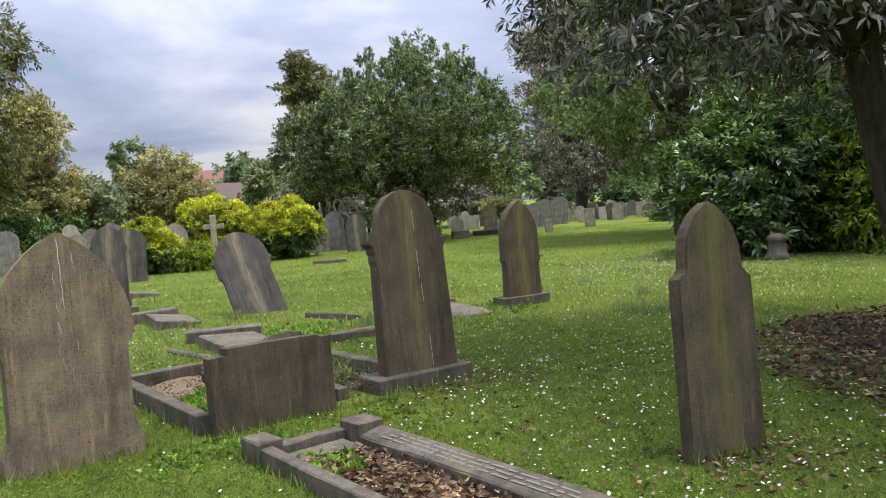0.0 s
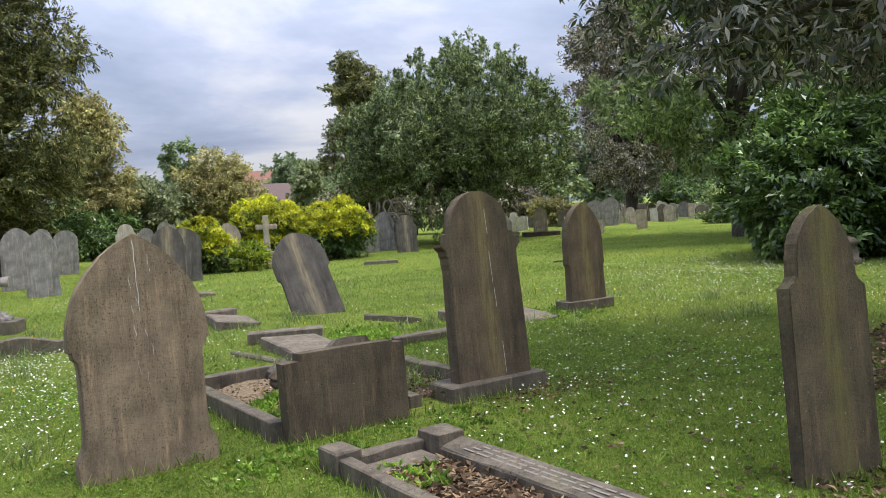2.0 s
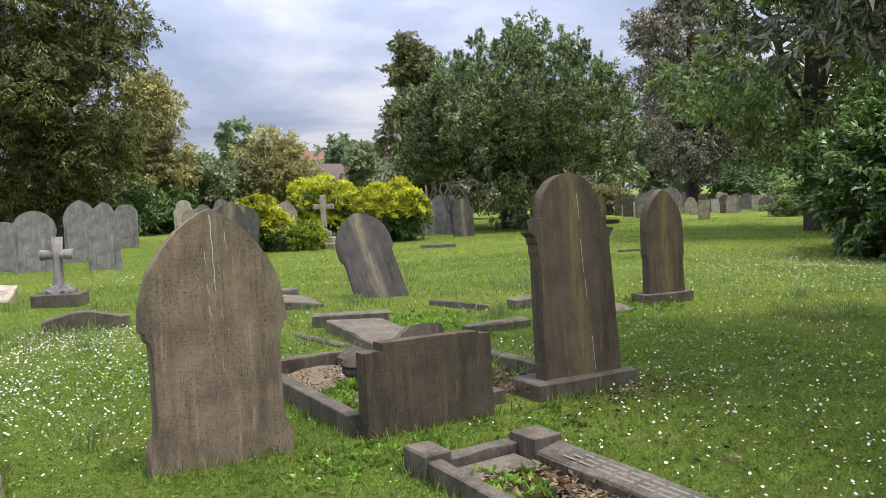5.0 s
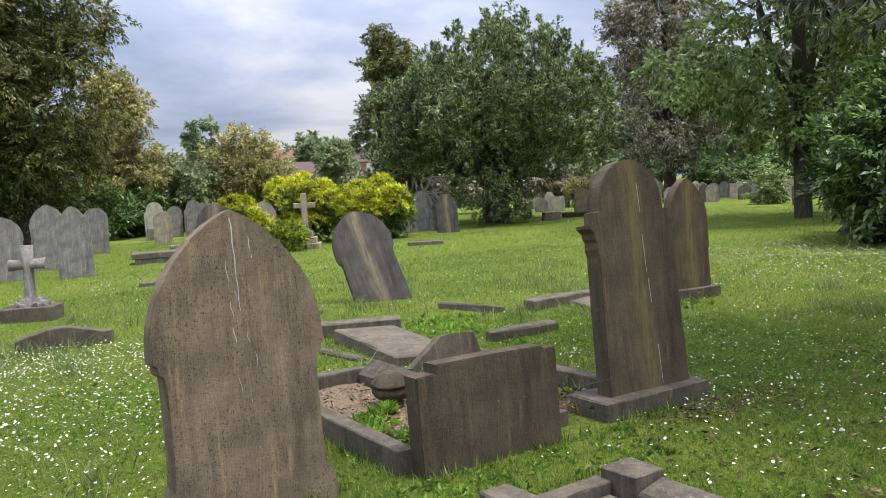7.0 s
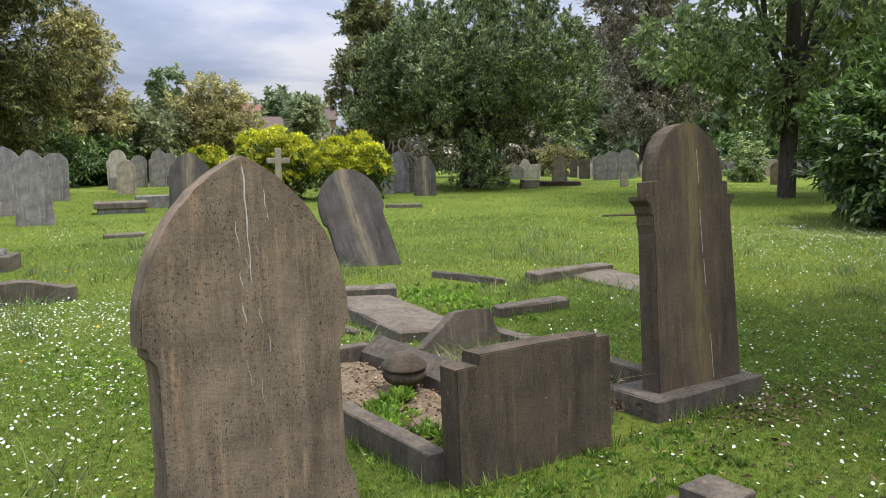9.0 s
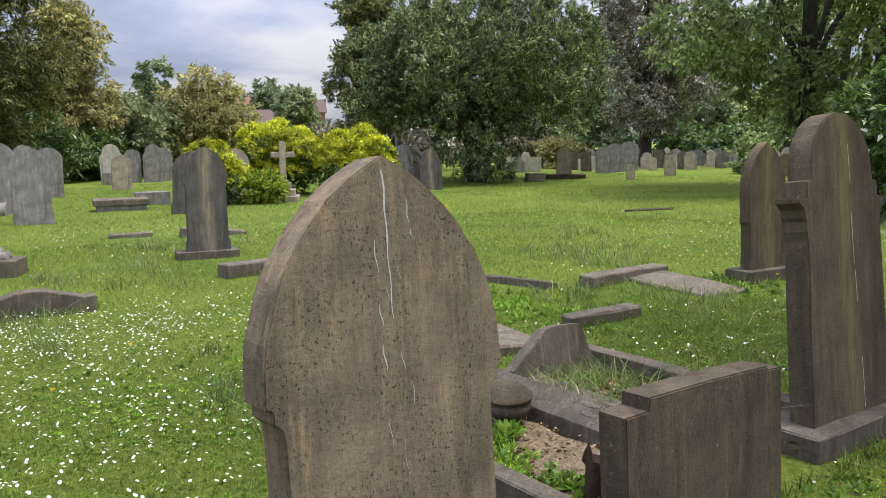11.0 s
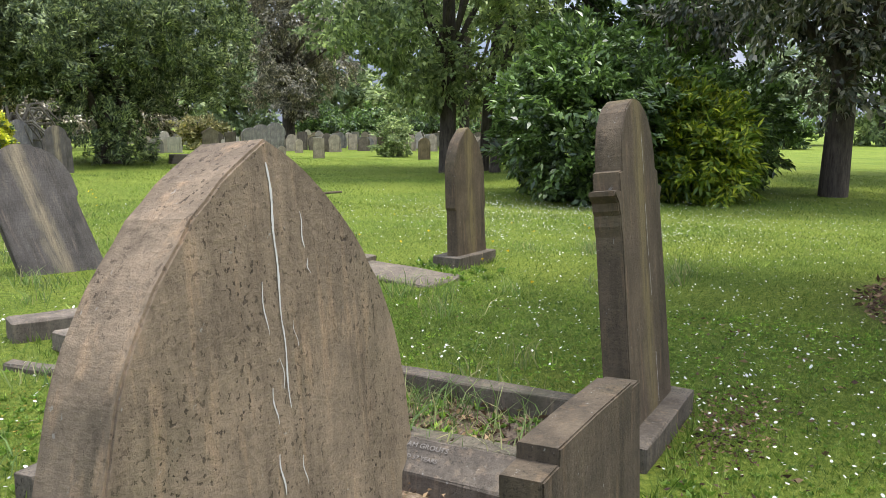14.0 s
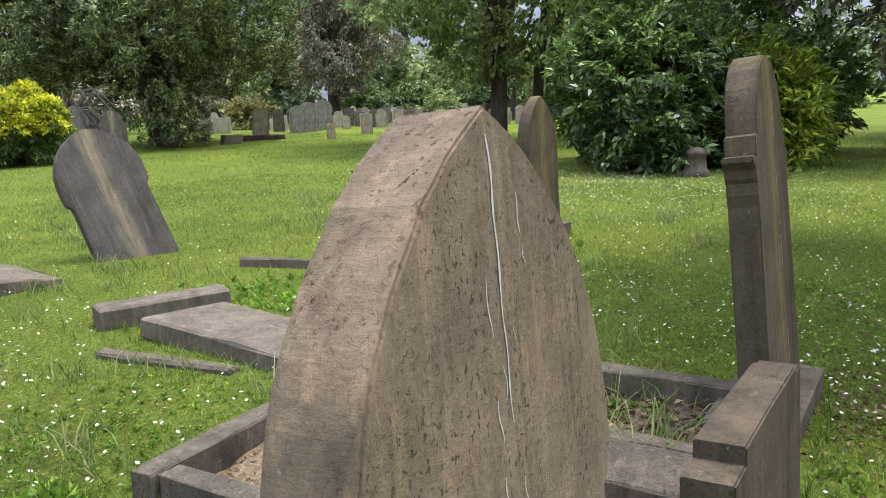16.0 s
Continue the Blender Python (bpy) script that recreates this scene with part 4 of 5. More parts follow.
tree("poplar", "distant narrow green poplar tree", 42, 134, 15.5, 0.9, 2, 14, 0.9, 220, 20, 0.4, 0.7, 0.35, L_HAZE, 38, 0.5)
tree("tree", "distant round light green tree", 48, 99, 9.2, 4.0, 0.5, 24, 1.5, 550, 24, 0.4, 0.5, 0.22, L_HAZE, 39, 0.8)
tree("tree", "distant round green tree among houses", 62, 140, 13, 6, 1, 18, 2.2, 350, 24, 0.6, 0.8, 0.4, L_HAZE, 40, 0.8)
tree("tree", "slender grey-green tree at the lawn's far side", 27.5, 57.5, 5.7, 1.3, 0.3, 20, 0.6, 380, 24, 0.3, 0.34, 0.14, L_GREYGREEN, 41, 0.5)
tree("chestnut_tree", "dark blossoming tree behind the lawn", 39.6, 35.5, 14.5, 5.6, 2.0, 60, 1.3, 2800, 26, 0.26, 0.2, 0.1, L_PURPLE, 42, 0.8, 0.4, 0.4)
tree("lime_tree", "broad fresh green lime tree on the lawn", 22.8, 16.05, 13.5, 5.6, 2.3, 64, 1.0, 1900, 26, 0.26, 0.2, 0.11, L_LIME, 43, 0.85, 0.27, 0.4, (1.3, 1.3, 0.6))
lime = [o for o in scene.objects if o.name.startswith("lime_tree")][0]
for k, (dx, dy) in enumerate(((1.1, -1.2), (2.0, -0.4), (2.7, -1.6))):
    part("stem", tube([(dx, dy, -0.1), (dx * 1.1, dy * 1.1, 2.5), (dx * 1.5, dy * 1.4, 6), (dx * 2, dy * 1.8, 10)], [0.2, 0.17, 0.13, 0.05], 9), M_BARK, lime)
tree("tree", "dark green tree behind the laurels", 29.0, 11.0, 13.5, 5.5, 2.0, 50, 1.5, 1500, 26, 0.34, 0.28, 0.15, L_LAUREL, 44, 0.85, 0.35, 0.4)
tree("tree", "dark green tree beyond the shrubs", 29.5, 0.5, 13, 6.0, 2.2, 50, 1.6, 1300, 26, 0.34, 0.3, 0.16, L_LAUREL, 45, 0.85, 0.35, 0.4)
tree("tree", "green tree at the far edge of the graves", 47, 27, 14, 6.5, 2.0, 30, 1.6, 650, 24, 0.4, 0.36, 0.18, L_LIME, 46, 0.85, 0.35, 0.4)
tree("bush", "round green clipped bush on the far lawn", 32.8, 24.0, 1.75, 0.95, 0.05, 8, 0.5, 160, 24, 0.16, 0.16, 0.08, L_LIME, 47, 0.9, 0.06)
tree("bush", "round blossoming bush among far graves", 33.5, 37, 2.2, 1.7, 0.1, 8, 0.7, 200, 24, 0.2, 0.2, 0.1, L_OLIVE, 48, 0.9, 0.06)
for i, (x, y, h, r) in enumerate(((27, 42, 3.2, 2.6), (31.5, 41, 3.4, 2.6), (36, 43, 3.6, 2.8), (24, 44, 3.0, 2.4))):
    tree("bush", "grey-brown blossoming shrub beyond the yew", x, y, h, r, 0.9, 12, 0.9, 330, 22, 0.28, 0.26, 0.12, L_PURPLE, 50 + i, 0.9, 0.1)
for i in range(13):
    az = radians(51 + i * 2.6)
    tree("hedge_bush", "dense green hedge at the far edge of the graves", 66 * math.sin(az), 66 * math.cos(az), 2.6 + 0.5 * math.sin(i * 2.3), 2.1, 0.0, 10, 1.0, 170, 22, 0.3, 0.3, 0.14, L_LAUREL, 140 + i, 0.95, 0.1, group="far hedge")
# hedge and woods closing the place at a distance
for i in range(16):
    az = radians(24 + i * 5.4)
    ds = 88 + 6 * math.sin(i * 2.1)
    if math.degrees(az) < 33:
        continue
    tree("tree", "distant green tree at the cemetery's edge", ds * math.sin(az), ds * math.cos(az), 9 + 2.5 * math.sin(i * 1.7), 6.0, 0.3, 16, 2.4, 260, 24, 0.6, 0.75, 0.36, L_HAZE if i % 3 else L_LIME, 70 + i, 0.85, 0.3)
for i in range(5):
    az = radians(-26 + i * 7)
    tree("tree", "distant green tree at the cemetery's edge", 55 * math.sin(az), 55 * math.cos(az), 12, 6.0, 0.3, 18, 2.2, 350, 24, 0.6, 0.6, 0.3, L_GREYGREEN, 95 + i, 0.85, 0.3)


def shrub(name, label, blobs, clumps, per, spread, ln, wd, mat, seed, tips=None, tip_share=0.75, category="bush", droop=0.1):
    """A bush of stems and leaves to the ground; tips: another colour for the outer, upper leaves."""
    x, y = np.mean([b[0] for b in blobs]), np.mean([b[1] for b in blobs])
    root = empty(name, pose(0, 0, 0), label, category)
    rg = random.Random(seed)
    for i in range(5):
        b = rg.choice(blobs)
        part("stem", tube([(x + rg.uniform(-.2, .2), y + rg.uniform(-.2, .2), -0.05), ((x + b[0]) / 2, (y + b[1]) / 2, b[2] * 0.5), (b[0], b[1], b[2])], [0.05, 0.035, 0.015], 6), M_BARK, root)
    crown(root, blobs, clumps, per, spread, ln, wd, mat, seed, droop, 0.45, (1, 1, 0.9), 0.8, 0.02)
    if tips:
        rngt = np.random.default_rng(seed + 500)
        c, u = blob_centres(blobs, int(clumps * tip_share * 3.2), rngt, 0.05)
        top = max(b[2] + b[5] for b in blobs)
        keep = (u[:, 2] > -0.15 + 0.55 * rngt.random(len(u))) & (c[:, 2] > 0.3 * top)
        p, d, face = whorls(c[keep] + u[keep] * 0.05, u[keep], 9, rngt, -0.25)
        leaf_mesh("tip_leaves", p, d, ln, wd, tips, root, rngt, 0.2, face)
    return root


shrub("golden_bush", "golden-leaved evergreen bush with yellow top", [(7.75, 24.3, 0.75, 0.72, 0.7, 0.75), (7.5, 24.2, 1.1, 0.45, 0.45, 0.5), (8.2, 24.4, 0.5, 0.6, 0.6, 0.55)], 260, 20, 0.1, 0.115, 0.04, L_LAUREL, 201, L_GOLD, 2.6)
shrub("golden_bush", "broad golden-leaved evergreen bush behind a cross", [(10.75, 27.0, 1.35, 1.0, 1.0, 0.85), (11.5, 27.0, 1.15, 0.9, 1.0, 0.85), (10.9, 27.0, 0.6, 1.2, 1.0, 0.6)], 620, 20, 0.1, 0.115, 0.04, L_LAUREL, 202, L_GOLD, 2.6)
shrub("golden_bush", "round golden-leaved evergreen bush on the lawn", [(12.75, 25.2, 1.0, 1.2, 1.15, 0.95), (12.2, 25.0, 0.9, 0.8, 0.8, 0.8), (13.3, 25.2, 0.75, 0.75, 0.8, 0.75)], 560, 20, 0.1, 0.115, 0.04, L_LAUREL, 203, L_GOLD, 2.6)
shrub("golden_bush", "low golden-green bush at a cross's foot", [(8.9, 23.6, 0.4, 0.55, 0.5, 0.42)], 110, 20, 0.1, 0.15, 0.05, L_RHODO, 204)
shrub("laurel_bush", "large dark green laurel bush to the ground", [(16.3, 9.6, 1.4, 1.9, 1.7, 1.5), (15.8, 9.2, 0.8, 1.3, 1.2, 0.9), (17.6, 10.2, 1.9, 1.8, 1.7, 1.7), (17.0, 8.6, 1.5, 1.5, 1.4, 1.5), (16.9, 9.6, 2.6, 1.5, 1.4, 1.1)], 1500, 22, 0.17, 0.19, 0.075, L_LAUREL, 211)
shrub("rhododendron", "yellow-green rhododendron beside the laurels", [(17.2, 7.6, 1.0, 1.1, 1.0, 1.1), (17.0, 7.0, 0.9, 1.0, 0.7, 1.0), (17.5, 7.3, 1.5, 0.8, 0.8, 0.8), (17.0, 8.0, 1.7, 0.8, 0.8, 0.6)], 600, 22, 0.16, 0.19, 0.06, L_RHODO, 212, L_RHODO, 0.3)
shrub("laurel_bush", "dark laurel bush under the trees", [(19.5, 8.6, 1.6, 1.6, 1.6, 1.6), (20.6, 7.2, 1.5, 1.4, 1.4, 1.4)], 500, 22, 0.2, 0.2, 0.08, L_LAUREL, 213)

for i, (x, y, h, r) in enumerate(((-1, 41, 3.2, 2.4), (3, 43, 3.4, 2.6), (7, 44, 3.0, 2.4), (-6, 39, 3.6, 2.6), (-11, 38, 3.6, 2.6), (10.5, 46, 2.6, 2.0))):
    tree("bush", "dark shrub closing the lawn behind the cypresses", x, y, h, r, 0.1, 14, 0.9, 420, 22, 0.26, 0.24, 0.1, L_LAUREL, 120 + i, 0.9, 0.1)

# dark tree with a trunk beyond the opening
tree("holly_tree", "dark evergreen tree with low boughs over the lawn", 20.1, 4.8, 10, 4.6, 2.1, 46, 1.25, 1700, 24, 0.28, 0.2, 0.09, L_NEAR, 61, 0.9, 0.32, 0.4)

# near tree with drooping grey-backed leaves and withered blossom
near = empty("blossom_tree", pose(0, 0, 0), "dark evergreen tree with drooping leaves and withered blossom", "tree")
part("trunk", tube([(8.50, 3.19, -0.1), (8.47, 3.22, 0.12), (8.39, 3.30, 0.9), (8.22, 3.44, 1.9), (8.08, 3.55, 2.9), (7.9, 3.6, 4.2), (7.8, 3.6, 5.6)], [0.30, 0.235, 0.20, 0.18, 0.165, 0.13, 0.06], 14), M_BARK, near)
ends = [(5.2, 3.9, 2.7), (5.0, 2.7, 2.6), (5.9, 1.6, 2.5), (6.6, 5.9, 3.0), (7.2, 0.9, 2.8), (9.8, 5.6, 3.2), (10.6, 2.4, 3.0), (5.9, 4.6, 4.0), (5.6, 2.2, 3.9), (8.4, 0.6, 3.6)]
limbs(near, (8.05, 3.55, 2.75), ends, 0.075, 0.012, 5)
blobs = scatter_blobs(8.0, 3.4, 2.3, 6.8, 3.3, 60, 0.8, 91, 0.85)
# Extra boughs, mostly out of view, added to shade the ground on the right.
blobs += scatter_blobs(7.3, 1.2, 2.7, 6.6, 3.4, 34, 0.8, 97, 0.85)
blobs += scatter_blobs(6.7, 5.1, 2.75, 6.6, 2.1, 34, 0.7, 98, 0.9)
for ex, ey, ez in ends:
    blobs.append((ex, ey, ez, 0.75, 0.75, 0.42))
crown(near, blobs, 9500, 10, 0.19, 0.115, 0.03, L_NEAR, 92, 0.55, 0.75, whorl=True)
rngb = np.random.default_rng(93)
pc, uc = blob_centres(blobs, 210, rngb, 0.1)
p = np.repeat(pc, 34, 0) + rngb.normal(size=(210 * 34, 3)) * np.array([0.055, 0.055, 0.035])
leaf_mesh("blossom", p, unit(rngb.normal(size=p.shape)), 0.04, 0.022, L_BLOSSOM, near, rngb)
rt = random.Random(94)
for i in range(210):
    a = Vector(pc[i]) + Vector((0, 0, -0.02))
    b = a.lerp(Vector((8.0, 3.5, 3.2)), rt.uniform(0.15, 0.35))
    part("twig", tube([b, a.lerp(b, 0.5) + Vector((0, 0, 0.05)), a], [0.011, 0.007, 0.003], 5), M_BARK, near)

# heap of bare tangled branches
heap = empty("branch_heap", pose(16.5, 28.6, 0), "heap of bare pale tangled branches", "branches")
rt = random.Random(95)
for k in range(5):
    for i in range(7):
        a = rt.uniform(0, 6.28)
        r = rt.uniform(0.8, 1.9)
        h = rt.uniform(0.8, 2.0)
        part("branch", tube([(r * math.cos(a + s * 0.5) * (0.3 + 0.9 * s), r * math.sin(a + s * 0.5) * (0.3 + 0.9 * s), h * math.sin(0.35 + 2.4 * s) + 0.1) for s in (0, .2, .4, .6, .8, 1)], [0.05, 0.05, 0.045, 0.04, 0.03, 0.015], 6), M_TWIG, heap)


# ---------------------------------------------------------------- distant houses
def house(x, y, rz, w, d, eave, ridge, wall, roof, label, chimney=True, wins=3):
    root = empty("house", pose(x, y, 0, 0, 0, rz), label, "house")
    part("wall", block(-w / 2, w / 2, -d / 2, d / 2, -0.2, eave, 0, 0), wall, root)
    bm = bmesh.new()
    o = 0.4
    a = [bm.verts.new(v) for v in ((-w / 2 - o, -d / 2 - o, eave - 0.1), (w / 2 + o, -d / 2 - o, eave - 0.1), (w / 2 + o, d / 2 + o, eave - 0.1), (-w / 2 - o, d / 2 + o, eave - 0.1), (-w / 2 - o, 0, ridge), (w / 2 + o, 0, ridge))]
    for f in ((0, 1, 5, 4), (2, 3, 4, 5), (0, 4, 3), (1, 2, 5), (3, 2, 1, 0)):
        bm.faces.new([a[i] for i in f])
    part("roof", bm, roof, root)
    if chimney:
        part("chimney", block(w * 0.3, w * 0.3 + 0.9, -0.4, 0.4, eave, ridge + 1.3, 0, 0), M_BRICK, root)
    for i in range(wins):
        cx = -w / 2 + w * (i + 0.5) / wins
        win = part("window", block(cx - 0.65, cx + 0.65, -d / 2 - 0.06, -d / 2 + 0.02, eave - 1.7, eave - 0.5, 0, 0), M_FRAMEW, root)
        part("pane", block(cx - 0.52, cx + 0.52, -d / 2 - 0.09, -d / 2 - 0.05, eave - 1.58, eave - 0.62, 0, 0), M_GLASS, win)


house(46.5, 113, -22, 11, 8, 4.3, 6.9, M_BRICK, M_ROOF, "low brick house with a brown tiled roof", False)
house(53, 152, -10, 9, 8, 9, 12.2, M_RENDER, M_ROOF_RED, "distant gabled house with cream walls")
house(66, 156, -25, 10, 8, 8.6, 11.8, M_BRICK, M_ROOF_RED, "distant red brick house with chimney")
house(77, 158, -25, 12, 8, 8.6, 11.4, M_BRICK, M_ROOF, "distant brick house with brown roof")
house(83, 44, -62, 16, 8, 3.6, 6, M_BRICK, M_ROOF_RED, "red brick house beyond the cemetery trees")

# ---------------------------------------------------------------- grass, daisies and litter
def bare(x, y):
    r = np.hypot(x - 8.0, y - 1.6) + 0.4 * np.sin(1.9 * x + 0.7) * np.cos(1.7 * y)
    return np.clip((3.0 - r) / 1.0, 0, 1)


CLEAR = [(1.9, 3.86, 5.2, 7.43), (1.93, 2.76, 2.2, 4.65), (0.76, 1.56, 5.36, 5.5), (3.4, 4.3, 5.2, 5.55), (3.62, 4.1, 2.42, 2.5), (4.42, 4.96, 1.37, 1.86),
         (3.5, 4.2, 9.4, 9.6), (3.32, 4.0, 7.7, 9.15), (6.0, 7.25, 9.05, 9.27), (6.5, 7.1, 8.0, 9.05), (4.55, 5.3, 7.9, 8.05), (7.45, 8.2, 8.05, 8.4), (0.7, 1.65, 11.4, 11.6), (3.35, 4.3, 12.3, 12.6), (3.7, 4.25, 11.25, 12.2), (-0.12, 0.02, 4.6, 6.25)]


def open_turf(x, y):
    ok = np.ones(len(x), bool)
    for x0, x1, y0, y1 in CLEAR:
        ok &= ~((x > x0) & (x < x1) & (y > y0) & (y < y1))
    return ok


def blades(name, n, box, h, w, mat, seed, label, dense=None, bent=True, clump=0.0):
    rg = np.random.default_rng(seed)
    x0, x1, y0, y1 = box
    x, y = rg.uniform(x0, x1, n), rg.uniform(y0, y1, n)
    if clump:
        cx, cy = rg.uniform(x0, x1, n // 30 + 1), rg.uniform(y0, y1, n // 30 + 1)
        x = np.repeat(cx, 30)[:n] + rg.normal(size=n) * clump
        y = np.repeat(cy, 30)[:n] + rg.normal(size=n) * clump
    keep = open_turf(x, y) & (rg.random(n) > 0.9 * bare(x, y)) if dense is None else dense(x, y, rg)
    x, y = x[keep], y[keep]
    n = len(x)
    vary = 0.75 + 0.5 * (0.5 + 0.5 * np.sin(0.9 * x + 1.3 * np.sin(0.7 * y)) * np.cos(1.1 * y))
    H = h * rg.uniform(0.45, 1.35, n) * vary
    W = w * rg.uniform(0.6, 1.3, n)
    a = rg.uniform(0, 2 * np.pi, n)
    t = rg.uniform(0, 2 * np.pi, n)
    lean = H * rg.uniform(0.2, 1.5, n)
    z = rise(x, y) - 0.004
    sx, sy = np.cos(a) * W / 2, np.sin(a) * W / 2
    lx, ly = np.cos(t) * lean, np.sin(t) * lean
    P = lambda fx, fs, fz: np.stack([x + lx * fx + sx * fs, y + ly * fx + sy * fs, z + H * fz], -1)
    if bent:
        v = np.stack([P(0, -1, 0), P(0, 1, 0), P(0.3, 0.8, 0.6), P(0.3, -0.8, 0.6), P(1, 0, 0.95)], 1).reshape(-1, 3)
        f = (np.arange(n)[:, None, None] * 5 + np.array([[0, 1, 2], [0, 2, 3], [3, 2, 4]])[None]).reshape(-1, 3)
    else:
        v = np.stack([P(0, -1, 0), P(0, 1, 0), P(1, 0, 1)], 1).reshape(-1, 3)
        f = (np.arange(n)[:, None] * 3 + np.array([[0, 1, 2]]))
    return tagged(raw(name, v, f, mat), label, "grass", kind="stuff")


def outside(x1, y1):
    """Thins the coarser grass out where the finer grows."""
    return lambda x, y, r: open_turf(x, y) & (r.random(len(x)) > 0.9 * bare(x, y)) & ((x > x1) | (y > y1) | (r.random(len(x)) < 0.12))


def thinning(x, y, r):
    """The finest grass, thinner towards its margins."""
    edge = np.minimum(np.minimum(x + 3.2, 7.6 - x), np.minimum(y + 0.2, 9.8 - y))
    return open_turf(x, y) & (r.random(len(x)) > 0.9 * bare(x, y)) & (r.random(len(x)) < edge / 1.7)


blades("grass", 640000, (-3.2, 7.6, -0.2, 9.8), 0.030, 0.0042, L_GRASS, 1, "short green lawn grass between the graves", thinning, False)
blades("grass", 230000, (-3.5, 13, 1.0, 17), 0.042, 0.0065, L_GRASS, 2, "green lawn grass among the graves", outside(6.2, 8.5), False)
blades("grass", 150000, (-6, 30, 3, 38), 0.05, 0.014, L_GRASS, 3, "green lawn grass of the open ground", outside(11, 14), False)
blades("long_grass", 1500, (2.96, 3.72, 5.7, 7.0), 0.17, 0.008, L_TALL, 4, "long pale grass growing over a grave", lambda x, y, r: r.random(len(x)) < 0.55 + 0.4 * np.sin(4 * y), True)
blades("long_grass", 14000, (-2, 10, 6, 16), 0.17, 0.008, L_TALL, 5, "taller tufts of grass round the stones", lambda x, y, r: open_turf(x, y) & (np.sin(1.7 * x + 0.8) * np.sin(1.3 * y + 0.4) > 0.1), True, 0.09)


def rims(seed):
    """Tufts along the feet of stones and kerbs."""
    rg = np.random.default_rng(seed)
    xs, ys = [], []
    for x0, x1, y0, y1 in CLEAR:
        for a, b, c, d in ((x0, x1, y0, y0), (x0, x1, y1, y1), (x0, x0, y0, y1), (x1, x1, y0, y1)):
            n = int(170 * math.hypot(b - a, d - c))
            s = rg.random(n)
            xs.append(a + (b - a) * s + rg.normal(size=n) * 0.025)
            ys.append(c + (d - c) * s + rg.normal(size=n) * 0.025)
    return np.concatenate(xs), np.concatenate(ys)


def rim_grass():
    rg = np.random.default_rng(7)
    x, y = rims(6)
    ok = open_turf(x, y)
    x, y = x[ok], y[ok]
    n = len(x)
    d = unit(np.stack([rg.normal(size=n) * 0.4, rg.normal(size=n) * 0.4, np.ones(n)], -1))
    tagged(leaf_mesh("grass_tufts", np.stack([x, y, np.full(n, -0.01)], -1), d, 0.095, 0.007, L_GRASS, None, rg, 0.1), "grass tufts along the feet of stones", "grass", kind="stuff")


rim_grass()


def daisies(n, seed):
    """White daisies, thick in drifts."""
    rg = np.random.default_rng(seed)
    drifts = [(0.2, 8.6, 1.3, 1.2, 0.14), (-0.4, 7.2, 0.9, 1.0, 0.07), (0.8, 10.3, 1.3, 0.7, 0.12), (3.2, 1.9, 1.0, 0.8, 0.03), (5.1, 4.4, 1.4, 1.7, 0.12), (12.5, 8.5, 1.6, 1.6, 0.14), (9.5, 7.0, 2.4, 2.4, 0.09), (14, 10.5, 2, 1.2, 0.07),
              (3.0, 17.5, 2.2, 2.2, 0.06), (9, 14.5, 3, 2, 0.03), (14.5, 5.5, 3, 1.5, 0.05)]
    w = np.array([d[4] for d in drifts])
    pick = rg.choice(len(drifts), n, p=w / w.sum())
    D = np.array(drifts)[pick]
    x = D[:, 0] + rg.normal(size=n) * D[:, 2]
    y = D[:, 1] + rg.normal(size=n) * D[:, 3]
    # most stand in small patches round a few others
    lead = rg.integers(0, n // 14, n)
    close = (rg.random(n) < 0.7) & (pick == pick[lead])
    x = np.where(close, x[lead] + rg.normal(size=n) * 0.16, x)
    y = np.where(close, y[lead] + rg.normal(size=n) * 0.16, y)
    ok = open_turf(x, y) & (bare(x, y) < 0.3)
    x, y = x[ok], y[ok]
    n = len(x)
    h = rg.uniform(0.035, 0.075, n)
    r = rg.uniform(0.0055, 0.0105, n)
    seg = 7
    ang = np.arange(seg) * 2 * np.pi / seg
    tx, ty = rg.normal(size=n) * 0.35, rg.normal(size=n) * 0.35
    c = np.stack([x, y, rise(x, y) + h], -1)
    rim = c[:, None, :] + np.stack([np.cos(ang) * r[:, None], np.sin(ang) * r[:, None], r[:, None] * (np.cos(ang) * tx[:, None] + np.sin(ang) * ty[:, None]) + 0.15 * r[:, None]], -1)
    v = np.concatenate([c[:, None], rim], 1).reshape(-1, 3)
    fan = np.array([[0, 1 + i, 1 + (i + 1) % seg] for i in range(seg)])
    tagged(raw("daisies", v, (np.arange(n)[:, None, None] * (seg + 1) + fan[None]).reshape(-1, 3), L_PETAL), "white daisies scattered in drifts over the lawn", "flowers", kind="stuff")


daisies(11500, 11)


def dandelions():
    rg = np.random.default_rng(12)
    n = 60
    p = np.stack([rg.uniform(-1, 12, n), rg.uniform(7, 20, n), rg.uniform(0.08, 0.13, n)], -1)
    p = np.repeat(p, 14, 0)
    tagged(leaf_mesh("dandelions", p, unit(rg.normal(size=p.shape)), 0.018, 0.01, L_YELLOW, None, rg), "yellow dandelions in the lawn", "flowers", kind="stuff")


dandelions()


def litter(n, fx, size, seed, label, mat=L_DEAD, z=0.012):
    rg = np.random.default_rng(seed)
    x, y = fx(rg, n)
    p = np.stack([x, y, rise(x, y) + z + rg.uniform(0, 0.02, n)], -1)
    d = unit(np.stack([rg.normal(size=n), rg.normal(size=n), rg.normal(size=n) * 0.25], -1))
    tagged(leaf_mesh("leaf_litter", p, d, size, size * 0.42, mat, None, rg, 0.25), label, "leaves", kind="stuff")


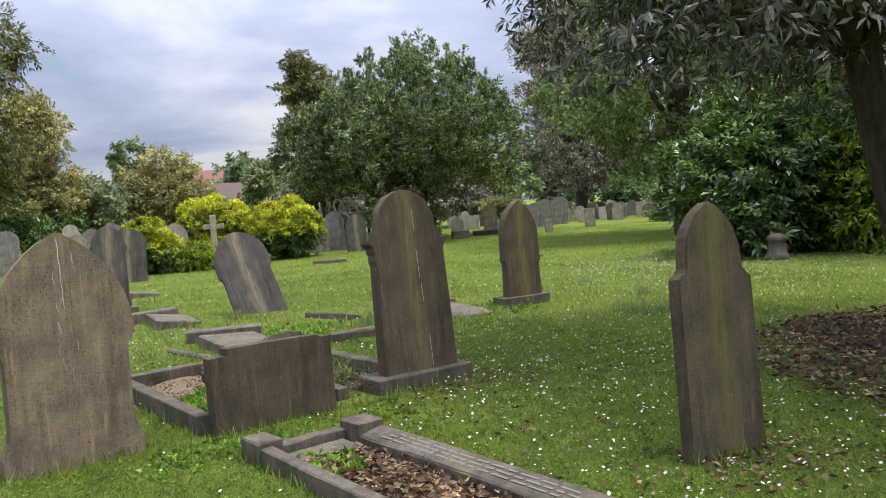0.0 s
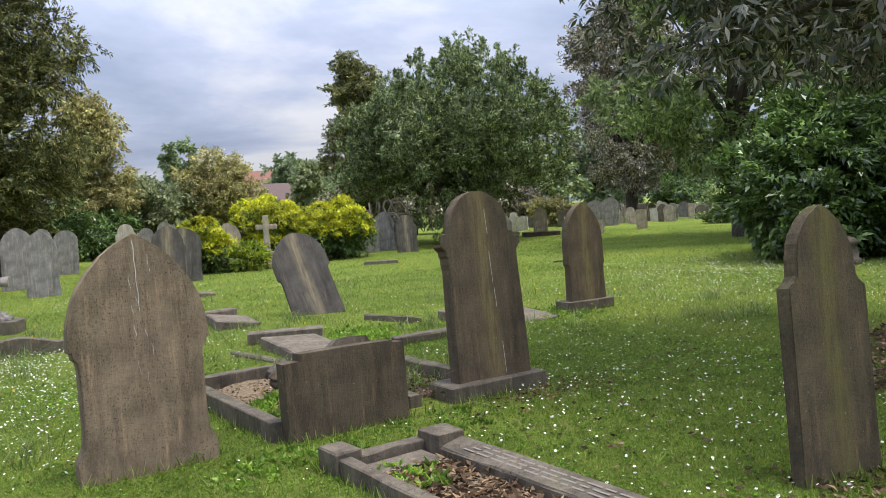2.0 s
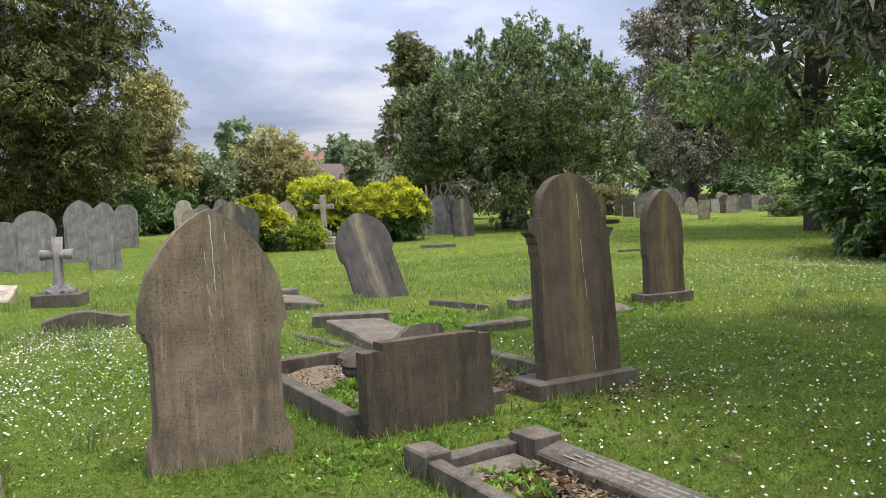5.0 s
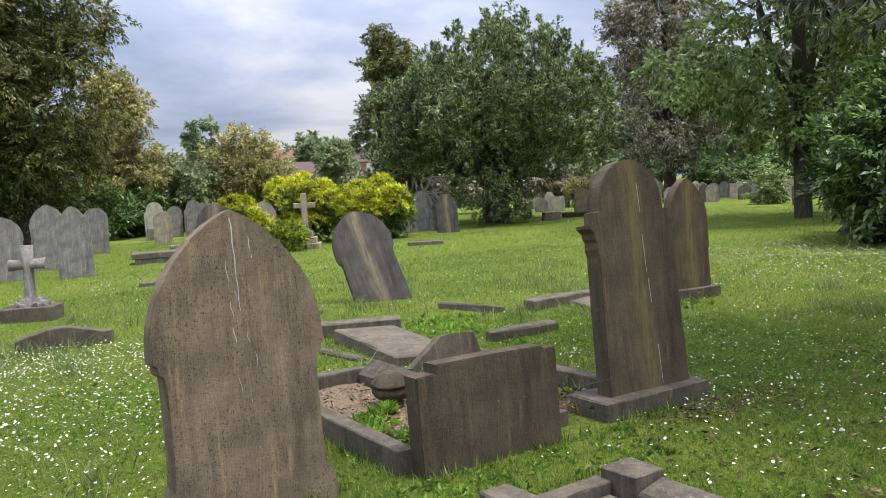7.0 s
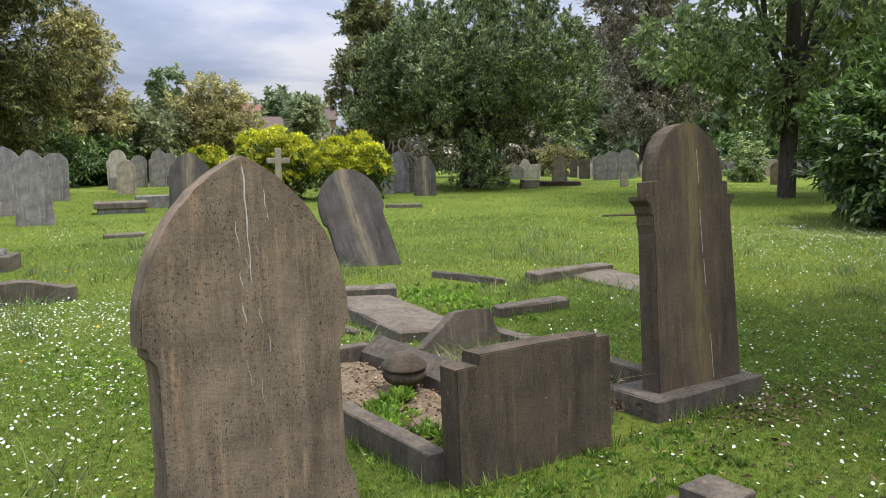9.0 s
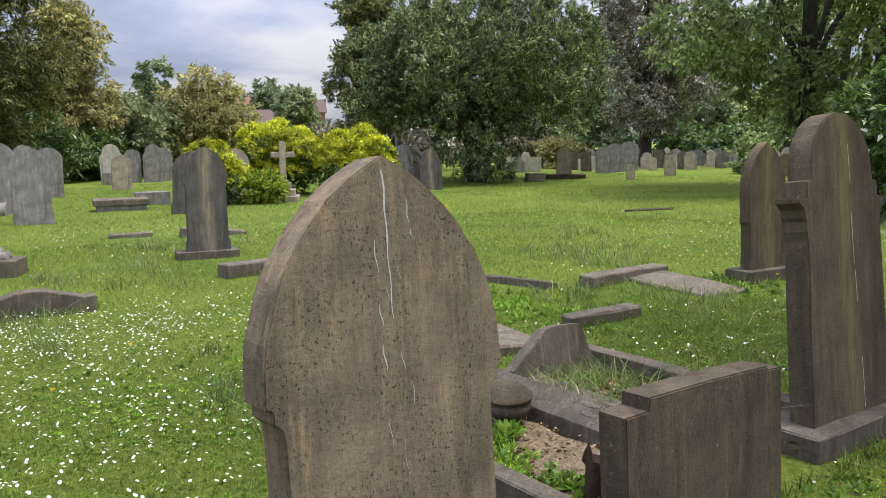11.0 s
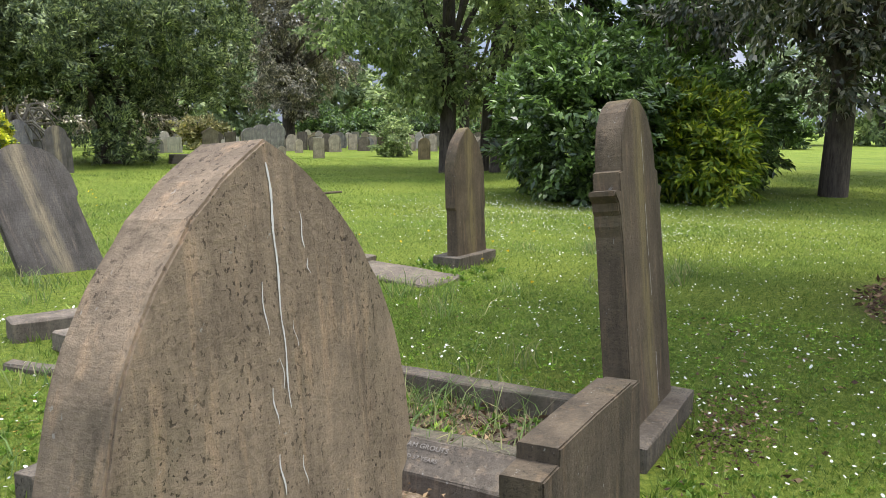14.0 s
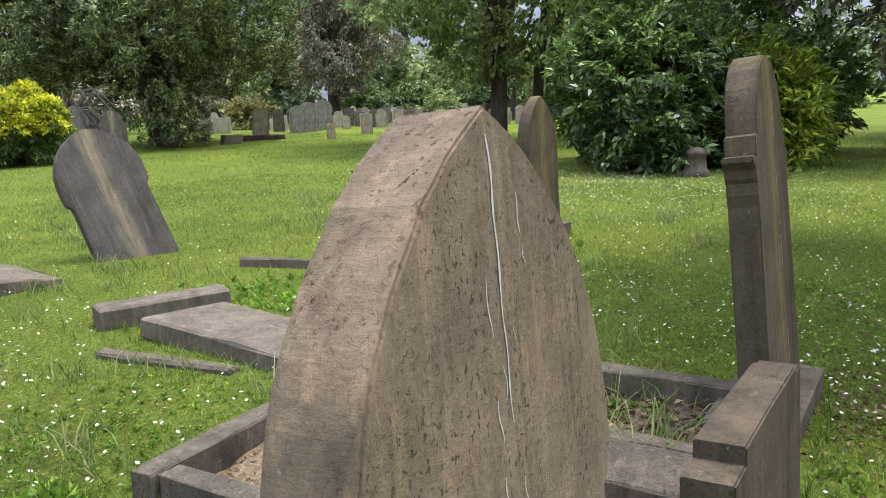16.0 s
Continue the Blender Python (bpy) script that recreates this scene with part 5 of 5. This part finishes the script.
def under_tree(rg, n):
    a, r = rg.uniform(0, 2 * np.pi, n), 2.8 * np.sqrt(rg.random(n))
    return 8.0 + r * np.cos(a), 1.6 + r * np.sin(a)


litter(9000, under_tree, 0.075, 21, "dead brown leaves on bare earth under a tree")
litter(1500, lambda rg, n: (rg.uniform(2.03, 2.56, n), rg.uniform(2.3, 4.2, n)), 0.06, 22, "dead brown leaves inside a grave kerb", L_DEAD, 0.03)
litter(700, lambda rg, n: (rg.uniform(2.98, 3.7, n), rg.uniform(5.4, 7.05, n)), 0.055, 23, "dead leaves in an overgrown grave", L_DEAD, 0.055)
litter(420, lambda rg, n: (rg.normal(4.1, 0.35, n), rg.normal(5.0, 0.12, n)), 0.032, 24, "dead leaves at a headstone's foot")
litter(350, lambda rg, n: (rg.normal(3.9, 0.4, n), rg.normal(2.3, 0.25, n)), 0.05, 25, "dead leaves at a headstone's foot")
litter(260, lambda rg, n: (rg.uniform(2.5, 6.5, n), rg.uniform(1.8, 5.5, n)), 0.05, 26, "scattered yellowed leaves on the lawn")


def weeds(n, fx, size, seed, label, z):
    """Rosettes of broad leaves."""
    rg = np.random.default_rng(seed)
    x, y = fx(rg, n)
    if z < 0.01:
        ok = open_turf(x, y)
        x, y = x[ok], y[ok]
        n = len(x)
    c = np.repeat(np.stack([x, y, np.full(n, z)], -1), 9, 0)
    d = unit(np.stack([rg.normal(size=n * 9), rg.normal(size=n * 9), rg.uniform(0.2, 1.3, n * 9)], -1))
    tagged(leaf_mesh("weeds", c, d, size, size * 0.45, L_WEED, None, rg, 0.25), label, "weeds", kind="stuff")


weeds(110, lambda rg, n: (rg.uniform(2.05, 2.35, n), rg.uniform(5.4, 6.4, n)), 0.06, 31, "leafy weeds inside a grave kerb", 0.045)
weeds(14, lambda rg, n: (rg.normal(2.42, 0.03, n), rg.normal(6.38, 0.04, n)), 0.09, 32, "leafy weed growing by a grave urn", 0.045)
weeds(22, lambda rg, n: (rg.normal(2.22, 0.10, n), rg.normal(4.0, 0.14, n)), 0.065, 33, "leafy weeds growing inside a grave", 0.03)
weeds(40, lambda rg, n: (rg.uniform(2.85, 2.95, n), rg.uniform(5.4, 6.6, n)), 0.05, 34, "small weeds between two kerbs", 0.02)
weeds(150, lambda rg, n: (rg.uniform(1.4, 3.4, n), rg.uniform(4.65, 5.2, n)), 0.045, 35, "low weeds before the headstones", 0.0)
weeds(90, lambda rg, n: (rg.normal(7.2, 0.35, n), rg.normal(8.3, 0.25, n)), 0.07, 36, "leafy weeds beside a ledger", 0.0)
weeds(120, lambda rg, n: (rg.normal(4.75, 0.3, n), rg.normal(9.0, 0.5, n)), 0.06, 37, "leafy weeds beside a ledger", 0.0)
weeds(9000, lambda rg, n: (rg.uniform(-1.2, 6.8, n), rg.uniform(1.6, 8.5, n)), 0.02, 38, "clover and small weeds through the lawn", 0.006)
weeds(350, lambda rg, n: (rg.normal(1.7, 0.9, n), rg.normal(8.5, 0.7, n)), 0.032, 39, "yellow-green low weeds on mossy ground", 0.0)
litter(1500, lambda rg, n: (rg.uniform(-1, 6.5, n), rg.uniform(1.8, 8.5, n)), 0.022, 40, "crumbs of dry leaf through the lawn")
litter(900, lambda rg, n: (rg.uniform(2.05, 2.68, n), rg.uniform(5.4, 7.25, n)), 0.03, 41, "dry leaf crumbs inside a grave kerb", L_DEAD, 0.05)
weeds(60, lambda rg, n: (rg.uniform(2.98, 3.7, n), rg.uniform(5.65, 7.0, n)), 0.05, 42, "small green weeds in an overgrown grave", 0.05)

litter(420, lambda rg, n: (rg.normal(2.3, 0.45, n), rg.normal(8.3, 0.35, n)), 0.018, 43, "orange moss crumbs on thin turf", L_MOSS, 0.0)
weeds(16, lambda rg, n: (rg.normal(1.75, 0.06, n), rg.normal(7.75, 0.06, n)), 0.07, 44, "dark leafy weed standing in the lawn", 0.0)
weeds(60, lambda rg, n: (rg.uniform(2.86, 3.06, n), rg.uniform(5.4, 7.0, n)), 0.05, 45, "small weeds between two kerbs", 0.03)
